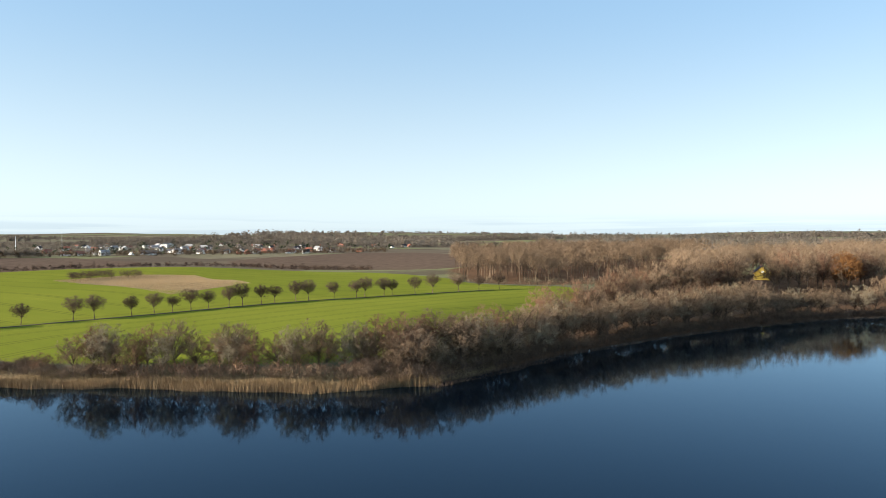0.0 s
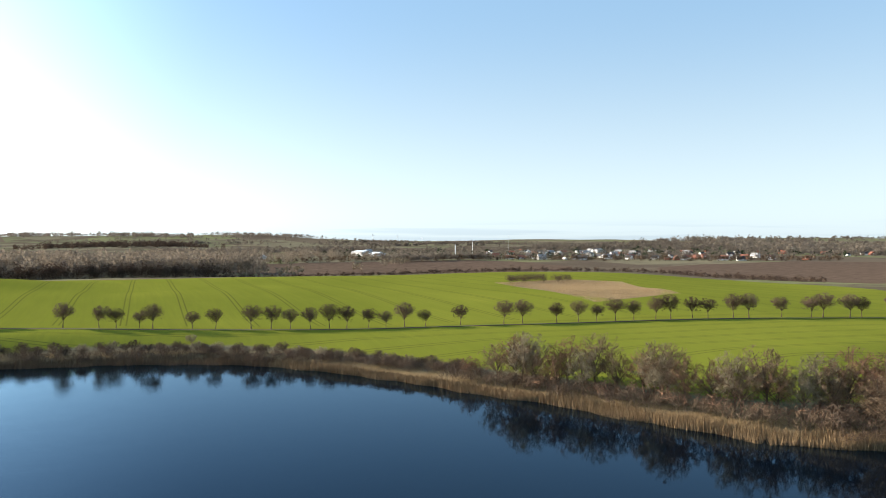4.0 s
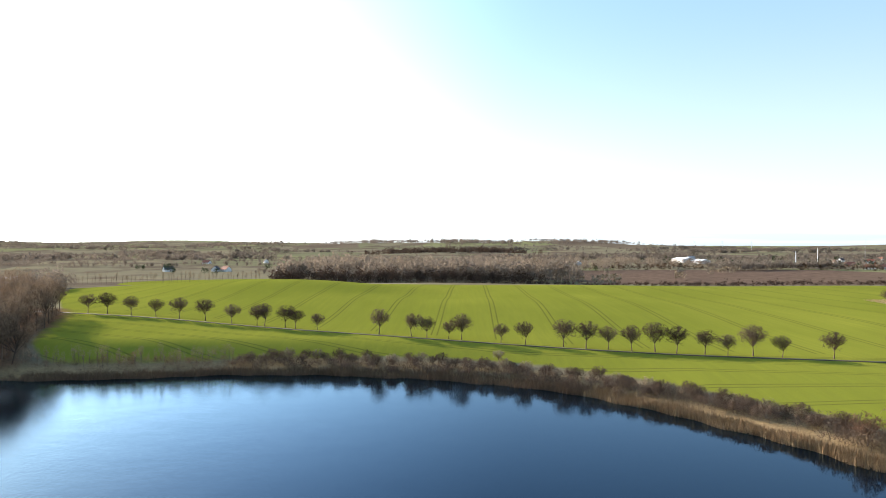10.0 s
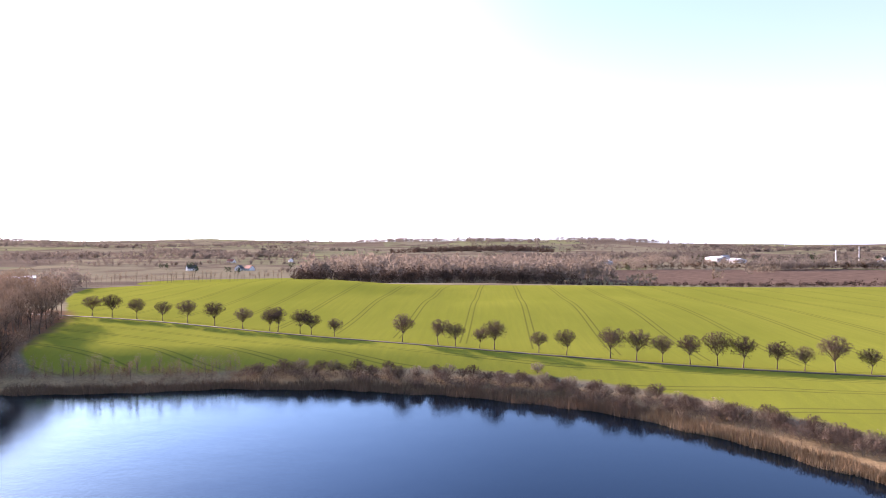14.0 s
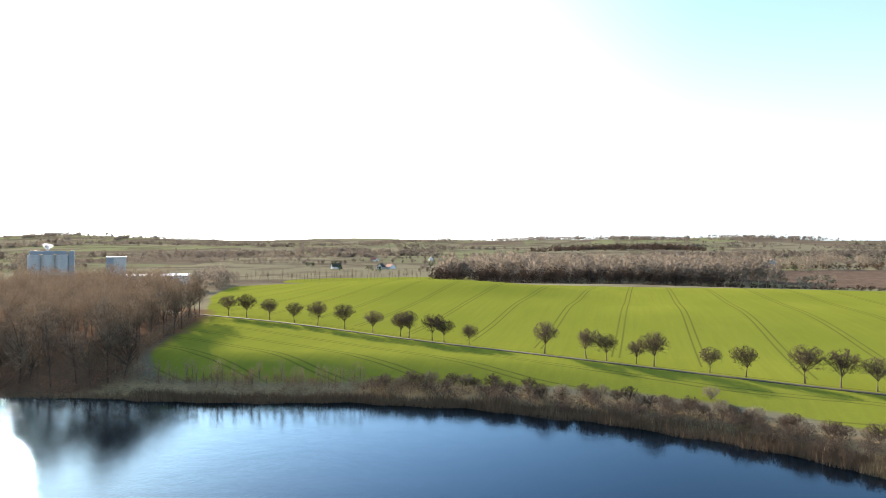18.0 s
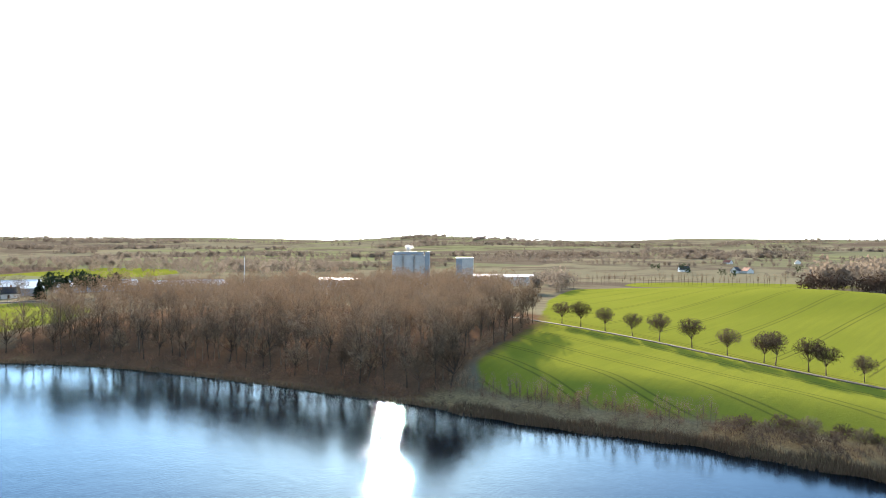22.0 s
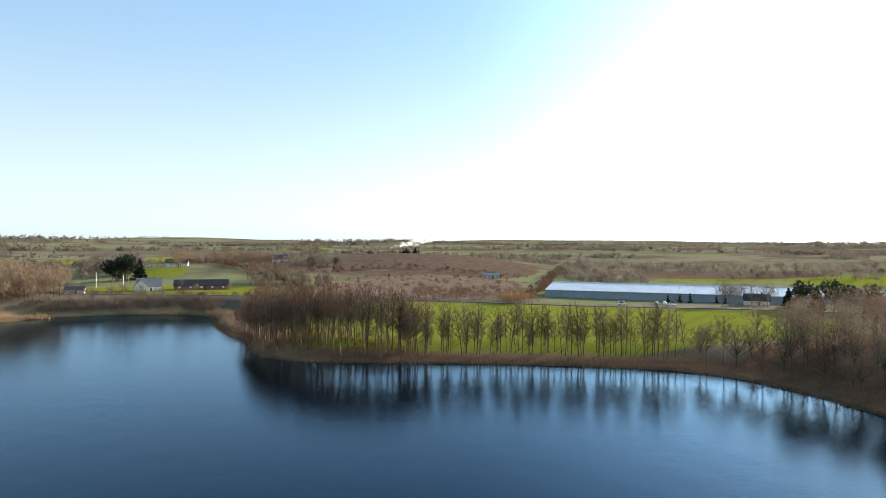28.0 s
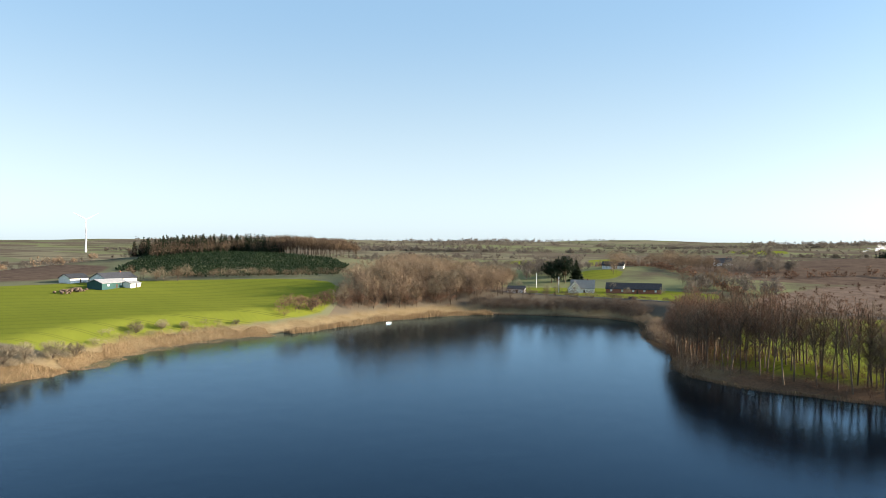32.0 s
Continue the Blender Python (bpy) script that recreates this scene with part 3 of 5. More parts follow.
def tramlines(v, gap):
    m = k.math("ABSOLUTE", k.math("SUBTRACT", k.math("MODULO", k.math("ADD", v, 4000.0), gap), gap / 2))
    return clamp(k.math("SUBTRACT", 1.0, k.math("MULTIPLY", k.math("ABSOLUTE", k.math("SUBTRACT", m, 0.95)), 2.3)))


row_side = k.math("ADD", k.math("ADD", py, k.math("MULTIPLY", px, 0.4)), -226.0)
north = clamp(step_at(row_side, 6.0, 1.0))
lines = k.math("ADD", k.math("MULTIPLY", tramlines(wob, 21.0), north), k.math("MULTIPLY", tramlines(k.math("MULTIPLY_ADD", k.noise(0.02, 1), 6.0, row_side), 12.0), k.math("SUBTRACT", 1.0, north)))
drill = k.math("MULTIPLY", k.noise(0.5, 3, stretch=(1.6, 0.03, 1)), 0.8)
green = k.mix(k.math("MULTIPLY", lines, 0.92), green, (0.055, 0.052, 0.018))
green = k.mix(drill, green, (0.125, 0.14, 0.024))
dry = k.ramp(k.math("ADD", k.math("MULTIPLY", mid, 0.5), k.math("MULTIPLY", fine, 0.5)), [(0.3, (0.12, 0.085, 0.045)), (0.7, (0.3, 0.22, 0.12))])
litter = k.ramp(k.math("ADD", k.math("MULTIPLY", mid, 0.5), k.math("MULTIPLY", fine, 0.5)), [(0.3, (0.07, 0.045, 0.03)), (0.7, (0.17, 0.1, 0.06))])
edge = k.math("MULTIPLY", k.math("SUBTRACT", mid, 0.5), 8.0)
color = k.mix(clamp(step_at(k.math("ADD", k.attr("crop"), k.math("MULTIPLY", edge, 0.3)), 0, 1.5)), patchwork, green)
plough = k.ramp(k.math("ADD", k.math("MULTIPLY", mid, 0.6), k.math("MULTIPLY", k.noise(0.4, 3, stretch=(1, 0.15, 1)), 0.4)), [(0.3, (0.07, 0.048, 0.037)), (0.7, (0.148, 0.106, 0.077))])
color = k.mix(clamp(step_at(k.math("ADD", k.attr("plough"), edge), 0, 4.0)), color, plough)
near = clamp(k.math("SUBTRACT", 1.0, step_at(k.math("ADD", k.attr("shore"), edge), 9.0, 5.0)))
color = k.mix(near, color, dry)
color = k.mix(clamp(step_at(k.math("ADD", k.attr("leaf"), edge), 0, 6.0)), color, litter)
color = k.mix(clamp(step_at(k.attr("reedbed"), 0, 1.0)), color, dry)
heather = k.ramp(k.math("ADD", k.math("MULTIPLY", mid, 0.5), k.math("MULTIPLY", fine, 0.5)), [(0.3, (0.085, 0.058, 0.045)), (0.7, (0.22, 0.16, 0.12))])
color = k.mix(clamp(step_at(k.math("ADD", k.attr("heath"), edge), 0, 8.0)), color, heather)
wet = clamp(k.math("SUBTRACT", 1.0, step_at(k.attr("shore"), 0.5, 1.5)))
color = k.mix(k.math("MULTIPLY", wet, 0.8), color, (0.035, 0.028, 0.02))
k.bump(k.math("ADD", fine, k.math("MULTIPLY", k.noise(7.0, 3), 0.5)), 0.6, 0.2)
k.b.inputs["Specular IOR Level"].default_value = 0.0
ground_mesh.materials.append(k.done(color, 0.95))
tagged(new("ground", ground_mesh), "rolling farmland with green winter crop and brown fields", "ground", kind="structure")

k = Nodes("lake_water")
ripple = k.math("ADD", k.noise(1.3, 4, stretch=(1, 0.6, 1)), k.math("ADD", k.math("MULTIPLY", k.noise(0.12, 2), 2.0), k.math("MULTIPLY", k.noise(3.2, 2), 0.75)))
k.bump(ripple, 0.075, 0.1)
wsx = k.n.new("ShaderNodeSeparateXYZ")
k.l.new(k.place(), wsx.inputs[0])
# a light breeze ruffles the open west of the lake
breeze = k.n.new("ShaderNodeMapRange")
breeze.interpolation_type = "SMOOTHSTEP"
k.put(breeze.inputs[0], k.math("MULTIPLY_ADD", k.noise(0.012, 3), 120.0, wsx.outputs[0]))
for i, v in enumerate((130.0, -60.0, 0.0, 1.0)):
    breeze.inputs[i + 1].default_value = v
k.put(k.b.inputs["Normal"].links[0].from_node.inputs["Strength"], k.math("MULTIPLY_ADD", breeze.outputs[0], 0.17, 0.03))
bent = k.b.inputs["Normal"].links[0].from_socket
gloss, body, fres, both = (k.n.new(n) for n in ("ShaderNodeBsdfGlossy", "ShaderNodeBsdfDiffuse", "ShaderNodeFresnel", "ShaderNodeMixShader"))
gloss.inputs["Color"].default_value, gloss.inputs["Roughness"].default_value = (0.56, 0.79, 1.0, 1), 0.025
body.inputs["Color"].default_value = (0.0012, 0.0028, 0.006, 1)
k.put(gloss.inputs["Roughness"], k.math("MULTIPLY_ADD", breeze.outputs[0], 0.026, 0.008))
fres.inputs["IOR"].default_value = 1.5
for node in (gloss, body, fres):
    k.l.new(bent, node.inputs["Normal"])
k.put(both.inputs[0], k.math("MINIMUM", k.math("MULTIPLY", k.math("POWER", fres.outputs[0], 1.5), 1.52), 1.0))
k.l.new(body.outputs[0], both.inputs[1])
k.l.new(gloss.outputs[0], both.inputs[2])
k.l.new(both.outputs[0], k.n["Material Output"].inputs["Surface"])
k.n.remove(k.b)
WATER = k.m
water_mesh = mesh_of("water", [(-420, -330, 0), (600, -330, 0), (600, 205, 0), (-420, 205, 0)], np.array([[0, 1, 2, 3]]), [WATER])
tagged(new("water", water_mesh), "calm dark blue lake mirroring the wooded shore", "lake", kind="structure")
# ---- field road and avenue ----
def row_y(x):
    return 226 - 0.40 * x - 0.0003 * x * x


def ribbon(points, width, lift):
    """A strip that follows the land, with a low edge on both sides."""
    p = np.array(points, float)
    t = np.gradient(p, axis=0)
    t /= np.linalg.norm(t, axis=1, keepdims=True)
    n = np.stack([-t[:, 1], t[:, 0]], 1)
    cols = []
    for o, dz in ((-width / 2 - 0.3, -0.5), (-width / 2, 0), (0, 0.05), (width / 2, 0), (width / 2 + 0.3, -0.5)):
        q = p + n * o
        cols.append(np.column_stack([q, land(q[:, 0], q[:, 1]) + lift + dz]))
    v = np.stack(cols, 1)
    m, c = v.shape[:2]
    i = np.arange(m * c).reshape(m, c)
    f = np.stack([i[:-1, :-1], i[1:, :-1], i[1:, 1:], i[:-1, 1:]], -1).reshape(-1, 4)
    return v.reshape(-1, 3), f


def smooth_line(points, rounds=3):
    """An open line with its corners cut."""
    p = np.array(points, float)
    for _ in range(rounds):
        m = np.stack([0.75 * p[:-1] + 0.25 * p[1:], 0.25 * p[:-1] + 0.75 * p[1:]], 1).reshape(-1, 2)
        p = np.concatenate([p[:1], m, p[-1:]])
    return p


GRAVEL = plain("gravel_track", (0.045, 0.038, 0.024), (0.09, 0.076, 0.05), 0.6, 0.95, 0.4)
ASPHALT = plain("asphalt", (0.045, 0.045, 0.048), (0.085, 0.083, 0.08), 0.3, 0.85, 0.3)
v, f = ribbon([(x, row_y(x) - 2.6) for x in range(-190, 262, 4)], 1.7, 0.1)
tagged(new("road", mesh_of("road", v, f, [GRAVEL], smooth=True)), "narrow grey field road along the avenue trees", "road", kind="structure")
v, f = ribbon(smooth_line([(-372, -290), (-388, -200), (-401, -140), (-410, -80), (-410, 0), (-406, 60), (-404, 100), (-396, 170), (-386, 205), (-372, 300), (-330, 360), (-250, 400)]), 6.0, 0.2)
tagged(new("road_1", mesh_of("road_1", v, f, [ASPHALT], smooth=True)), "dark asphalt country road west of the lake", "road", kind="structure")

AVENUE = tree_kind("avenue_tree", 5, 10, BARK, TWIG_AVENUE_SHADE, height=6.8, trunk=0.29, spread=0.43, limbs=18, branches=6, twigs=6, fine=5, thick=0.029, twig=0.042, leader=0.12, droop=0.08, low=0.0)
ROW_X = [-142, -133, -122, -111, -101, -90, -79, -69, -66, -58, -54, -46, -24, -13, -8, -1, 3, 15, 22, 33, 39, 45, 51, 57, 62, 69, 74, 80, 86, 97, 110, 116, 126, 133, 138, 144, 149, 156, 160, 167, 171, 179, 183, 193, 201, 205, 212, 216, 225, 233, 244, 254, 263]
SMALL = (15, -1, -46, 74, 86, 138)
for i, x in enumerate(ROW_X):
    plant("avenue_tree", AVENUE, i, x, row_y(x) + 0.4 * math.sin(i * 3.1), "small bare avenue tree beside the field road" if x in SMALL else "bare round-crowned avenue tree beside the field road", "tree", "avenue trees", 0.86 if x in SMALL else 1.12 + 0.12 * math.sin(i * 1.7), squash=1.08)

# ---- tree kinds ----
TALL_KW = dict(height=17, trunk=0.36, spread=0.26, limbs=14, branches=5, twigs=6, fine=3, thick=0.0115, twig=0.065, leader=0.6, low=-0.6)
TALL_T = tree_kind("tall_tree", 5, 100, BARK_DARK, TWIG, **TALL_KW)
TALL_RED = tree_kind("tall_tree", 4, 110, BARK, TWIG_RED, **{**TALL_KW, "rise": 0.6, "spread": 0.19, "trunk": 0.26, "twigs": 5, "leader": 0.9, "low": -0.7, "twig": 0.05})
SLENDER = tree_kind("slender_tree", 8, 120, BARK_DARK, TWIG, height=15.5, trunk=0.28, spread=0.2, limbs=16, branches=5, twigs=5, fine=3, thick=0.0105, twig=0.045, leader=0.97, droop=-0.02, low=-0.8, rise=0.78)
BROAD_KW = dict(height=12, trunk=0.2, spread=0.4, limbs=17, branches=7, twigs=7, fine=6, spray=0.62, thick=0.018, twig=0.06, leader=0.5, low=-0.45)
BROAD_T = tree_kind("broad_tree", 4, 140, BARK_DARK, TWIG, **BROAD_KW)
BROAD_RED = tree_kind("broad_tree", 3, 150, BARK_DARK, TWIG_RED, **BROAD_KW)
BROAD_PALE = tree_kind("broad_tree", 3, 160, BARK, TWIG_PALE, **BROAD_KW)
SHRUB_KW = dict(height=3.4, trunk=0.04, spread=0.66, limbs=14, branches=5, twigs=6, fine=2, thick=0.012, twig=0.06, leader=0.2, low=0.0)
# dark twigs: backlit shade of the north shore put into the colour
SHRUB = tree_kind("shrub", 4, 170, BARK, TWIG_AVENUE_SHADE, **SHRUB_KW)
SHRUB_PALE = tree_kind("shrub", 3, 180, BARK, TWIG_PALE, **SHRUB_KW)
# lighter ones for woods that are one object
WOOD_TALL = [light_tree(200 + i, 17, 0.3, 0.3, 11, 620, 0.12, spray=0.62) for i in range(5)]
WOOD_BROAD = [light_tree(210 + i, 13, 0.15, 0.4, 10, 500, 0.13, spray=0.6) for i in range(7)]
WOOD_BEECH = [light_tree(240 + i, 19, 0.36, 0.33, 11, 780, 0.2, 0.014, -0.6, 0.6) for i in range(7)]
WOOD_SHRUB = [light_tree(220 + i, 3.2, 0.03, 0.65, 4, 120, 0.085, low=-0.2, spray=0.8) for i in range(5)]
WOOD_FAR = [far_tree(230 + i, 14, -0.35, 0.5, 34, 4.0, 4, False) for i in range(9)]
WOOD_MID = [far_tree(250 + i, 14, 0.04, 0.42, 130, 1.6, 6) for i in range(11)]
HEDGE_MID = [far_tree(270 + i, 3.4, 0.0, 0.62, 44, 0.75, 4, False) for i in range(6)]


def conifer_parts(seed, height, width, tiers=14, per=12):
    """Trunk and tiered drooping needle boughs."""
    rng = np.random.default_rng(seed)
    pts, rad = grow(rng, np.array([0, 0, -0.3]), np.array([0, 0, 1.0]), height, height * 0.018, 5, 0.01, 0)
    wv, wf = tubes(pts[:-1], pts[1:], np.maximum(rad[:-1], 0.05), np.maximum(rad[1:], 0.03), 5)
    base, tip = [], []
    for k in range(tiers):
        g = (k + 0.5) / tiers
        z = height * (0.08 + 0.9 * g)
        for j in range(per):
            a = rng.uniform(0, 6.28)
            long = width / 2 * (1.05 - g) * rng.uniform(0.7, 1.15) + 0.15
            d = np.array([math.cos(a), math.sin(a), -0.18 - 0.2 * rng.random()])
            o = np.array([0, 0, z + rng.uniform(-0.3, 0.3) * height / tiers])
            base.append(o)
            tip.append(o + d * long)
            for s in (0.35, 0.6, 0.85):
                q = o + d * long * s
                for sg in (-1, 1):
                    base.append(q)
                    tip.append(q + np.array([math.cos(a + sg * 0.9), math.sin(a + sg * 0.9), -0.2]) * long * 0.42)
    base, tip = np.array(base), np.array(tip)
    return (wv, wf), blades(base, tip, np.full(len(base), width * 0.16), rng)


def conifer_kind(count, seed, mat, **kw):
    out = []
    for i in range(count):
        (wv, wf), (cv, cf) = conifer_parts(seed + i, **kw)
        out.append((mesh_of("trunk", wv, wf, [BARK]), mesh_of("crown", cv, cf, [mat])))
    return out


CONIFER = conifer_kind(2, 300, NEEDLE, height=13, width=7)
PINE = tree_kind("pine", 3, 320, BARK, NEEDLE, height=13, trunk=0.18, spread=0.36, limbs=16, branches=6, twigs=6, fine=3, thick=0.02, twig=0.34, leader=0.6)
SPRUCE_SMALL = conifer_kind(2, 310, NEEDLE, height=5, width=2.4, tiers=9, per=8)

# ---- north-east shore: broad trees, scrub and reed ----
near_bank = [(76, 122), (86, 105), (95, 90), (103, 75), (113, 62), (126, 54), (146, 50)]
for i, (x, y) in enumerate(along(near_bank, 3.3, 2.4, 7)):
    kinds, what = [(BROAD_T, "bare broad tree with brown twigs on the lake bank"), (BROAD_PALE, "bare pale-barked tree on the lake bank"), (BROAD_RED, "bare tree with reddish twigs on the lake bank")][(i * 5 + i // 3) % 3]
    plant("shore_tree", kinds, i, x, y, what, "tree", "trees on the near bank", (0.8, 1.0, 0.88, 1.08, 0.84)[i % 5], squash=1.1)
for i, (x, y, s, sq) in enumerate(((121, 56, 1.16, 1.35), (131, 52, 1.22, 1.4), (141, 49, 1.1, 1.35), (153, 47, 1.2, 1.35), (168, 42, 1.15, 1.4), (184, 38, 1.2, 1.3))):
    plant("shore_tree", BROAD_T if i % 3 else BROAD_RED, i + 90, x, y, "big round-crowned bare tree at the bend of the shore", "tree", "trees on the near bank", s, squash=sq)
# dark twig colour paints in the shadow mass below the big trees
wood("bend_thicket", WOOD_SHRUB, scatter([(104, 62), (114, 47), (140, 40), (180, 34), (186, 44), (150, 54), (120, 66)], 190, 117), 117, "dense thicket under the big shore trees, darkened for shade", "scrub", [BARK_DARK, TWIG_AVENUE_SHADE], 0.8, 1.7)
plant("shore_tree", BROAD_RED, 3, 71, 126, "small lone dark tree at the reed edge", "tree", "trees on the near bank", 0.5, squash=1.2)
for i, (x, y) in enumerate(along([(116, 50), (146, 42), (178, 37), (220, 23), (265, 5), (311, -20), (341, -44), (425, -108)], 4.8, 2.4, 8)):
    plant("shore_tree", (BROAD_T, BROAD_T, BROAD_PALE, BROAD_T)[i % 4], i, x, y, "tall bare tree leaning over the shaded shore", "tree", "trees on the wooded shore", (0.92 + 0.0022 * min(x - 110, 190)) * (1 + 0.15 * math.sin(i * 2.3)) * (0.72 if 290 < x < 345 else 1.0), squash=1.22)
for i, (x, y) in enumerate(along([(190, 44), (235, 40), (290, 30), (350, -4), (420, -64)], 5.5, 5.0, 9)):
    if abs(y + 43 - (x + 22) * 0.1185) < 5:
        continue
    plant("shore_tree", (BROAD_T, BROAD_RED, BROAD_T)[i % 3], i + 50, x, y, "tall bare tree behind the shaded shore", "tree", "trees on the wooded shore", (1.0 + 0.0026 * min(x - 110, 190)) * (1 + 0.16 * math.sin(i * 1.9)))
wood("shore_scrub", WOOD_SHRUB, along([(70, 124), (84, 104), (92, 88), (100, 68), (112, 50), (140, 41), (175, 35), (219, 22), (265, 3), (311, -24), (340, -48), (425, -113)], 1.2, 1.6, 10), 10, "tangled brown scrub under the shore trees", "scrub", [BARK, TWIG], 0.7, 1.4)
wood("bank_scrub", WOOD_SHRUB, along([(78, 115), (88, 99), (97, 82), (108, 66), (124, 56), (150, 49)], 1.8, 2.5, 11), 11, "reddish scrub under the bank trees", "scrub", [BARK, TWIG_RED], 0.9, 1.7)
# both coloured dark for the shade on the lake side of the bank
wood("bank_thicket", WOOD_SHRUB, along([(66, 130), (76, 116), (86, 98), (95, 80), (105, 63), (122, 50), (148, 42), (180, 36), (222, 21), (268, 2), (314, -22)], 0.8, 2.6, 110), 110, "tangled thicket down to the waterline, darkened for shade", "scrub", [BARK, TWIG_AVENUE_SHADE], 0.6, 1.3)
wood("waterline_scrub", WOOD_SHRUB, along([(106, 54), (118, 44), (140, 39), (174, 34), (217, 20), (263, 1), (309, -25), (338, -49), (425, -116)], 0.9, 1.2, 114), 114, "scrub hanging over the water, coloured dark for shade", "scrub", [BARK_DARK, TWIG_AVENUE_SHADE], 0.6, 1.2)
RUSTY = tree_parts(401, 17, trunk=0.2, spread=0.4, limbs=15, branches=7, twigs=7, fine=6, thick=0.02, twig=0.17)
rust_kind = [(mesh_of("trunk", *RUSTY[0], [BARK]), mesh_of("crown", *RUSTY[1], [RUST]))]
for x, y, s in ((376, -34, 1.2), (388, -36, 1.0)):
    plant("beech_tree", rust_kind, 0, x, y, "beech holding rust-brown withered leaves among bare trees", "tree", "", s)

# ---- reed belts ----
def reeds(name, line, width, count, height, mat, label, seed, inward=0.0, wide=0.16):
    rng = np.random.default_rng(seed)
    p = np.array(line, float)
    seg = np.linalg.norm(np.diff(p, axis=0), axis=1)
    s = rng.uniform(0, seg.sum(), count)
    cum = np.concatenate([[0], np.cumsum(seg)])
    i = np.clip(np.searchsorted(cum, s) - 1, 0, len(seg) - 1)
    t = ((s - cum[i]) / seg[i])[:, None]
    way = (p[i + 1] - p[i]) / seg[i][:, None]
    n = np.stack([way[:, 1], -way[:, 0]], 1)
    ragged = 0.75 + 0.35 * np.sin(s / 7.0) * np.sin(s / 2.9 + 1) + 0.15 * np.sin(s / 23.0)
    q = p[i] * (1 - t) + p[i + 1] * t + n * (inward + rng.uniform(-0.5, 0.5, count) * width * ragged)[:, None]
    z = np.maximum(land(q[:, 0], q[:, 1]), -0.3)
    base = np.column_stack([q, z])
    h = height * rng.uniform(0.65, 1.15, count) * (0.85 + 0.2 * np.sin(s / 5.0))
    tip = base + np.column_stack([rng.normal(0, 0.16, count) * h, rng.normal(0, 0.16, count) * h, h])
    v, f = blades(base, tip, wide * rng.uniform(0.6, 1.4, count), rng)
    return tagged(new(name, mesh_of(name, v, f, [mat])), label, "reeds", kind="stuff")


reeds("reed_belt", [(118, 43), (97, 62), (88, 80), (80, 99), (66, 122), (58, 138), (46, 156), (33, 173)], 6, 23000, 2.3, REED, "belt of straw-coloured reeds along the water", 21, 0.0, 0.1)
# this sedge takes the dark twig colour to imitate shade at the waterline
reeds("reed_belt_east", [(425, -117), (338, -50), (309, -26), (263, 0), (217, 19), (174, 33), (140, 38), (114, 44)], 5, 10000, 1.1, TWIG_AVENUE_SHADE, "low sedge below the shaded shore, coloured dark brown for shade", 26, -1.6)
reeds("reed_belt_west", [(33, 173), (13, 186), (-10, 194), (-36, 198), (-61, 197), (-80, 192), (-96, 188), (-112, 187)], 6.5, 18000, 2.0, REED_DULL, "dull brown reeds and sedge along the water", 22, 0.0, 0.1)
reeds("reed_belt_forest", [(-112, 187), (-134, 182), (-157, 177), (-180, 171), (-203, 164), (-229, 153), (-247, 141), (-256, 126), (-258, 98), (-256, 68), (-252, 42), (-248, 18), (-252, 2), (-261, -9), (-286, -22), (-317, -51), (-368, -82), (-374, -103), (-364, -132), (-345, -158)], 4, 16000, 0.9, REED_DULL, "low brown sedge at the foot of the trees", 23)
reeds("reed_belt_south", [(-346, -158), (-335, -165), (-318, -173), (-282, -173), (-250, -166), (-221, -160)], 11, 15000, 2.1, REED, "golden reeds at the far end of the lake", 24, -2.5)
reeds("bank_grass", [(-215, -163), (-196, -166), (-168, -162), (-147, -148), (-128, -128), (-105, -124), (-80, -130)], 17, 34000, 0.75, REED, "dry tawny grass on the bank", 25, -3.5, 0.13)
q = scatter(PATCH, 52000, 31)
rng = np.random.default_rng(31)
b = np.column_stack([q, land(q[:, 0], q[:, 1])])
v, f = blades(b, b + np.column_stack([rng.normal(0, 0.3, (len(b), 2)), rng.uniform(0.35, 0.65, len(b))]), rng.uniform(0.06, 0.13, len(b)), rng)
tagged(new("reed_bed", mesh_of("reed_bed", v, f, [REED_PALE])), "square bed of pale dry reeds in the green field", "reeds", kind="stuff")
wood("patch_bushes", WOOD_SHRUB, scatter([(205, 345), (203, 330), (255, 340), (262, 360), (230, 362)], 55, 32), 32, "dark bushes at the corner of the reed bed", "scrub", [BARK, TWIG_AVENUE_SHADE], 1.0, 1.8)

# ---- low willow scrub on the north shore ----
for i, (x, y) in enumerate(along([(72, 132), (62, 148), (50, 165), (36, 180), (14, 194), (-10, 202), (-36, 206), (-58, 205)], 2.6, 1.4, 12)):
    plant("willow_shrub", SHRUB if i % 3 else SHRUB_PALE, i, x, y, "bare willow shrub behind the reeds", "shrub", "shrubs behind the reeds", 0.75 + 0.3 * math.sin(i * 1.3) ** 2)
plant("willow_shrub", SHRUB_PALE, 2, 13, 201, "pale yellowish shrub at the field edge", "shrub", "shrubs behind the reeds", 0.9)
# thicket coloured dark to stand in for its backlit shade
wood("shore_thicket", WOOD_SHRUB, along([(74, 128), (50, 162), (14, 191), (-36, 203), (-60, 202)], 0.4, 2.6, 13), 13, "low brown thicket behind the reeds", "scrub", [BARK, TWIG_AVENUE_SHADE], 0.5, 1.1)
SAPLINGS = [light_tree(190 + i, 5.0, 0.2, 0.15, 6, 90, 0.05, 0.009) for i in range(3)]
wood("sapling_row", SAPLINGS, along([(-62, 203), (-80, 199), (-96, 196), (-120, 194)], 1.1, 1.7, 14), 14, "thin bare saplings on the lake bank", "saplings", [BARK, TWIG], 0.7, 1.3)
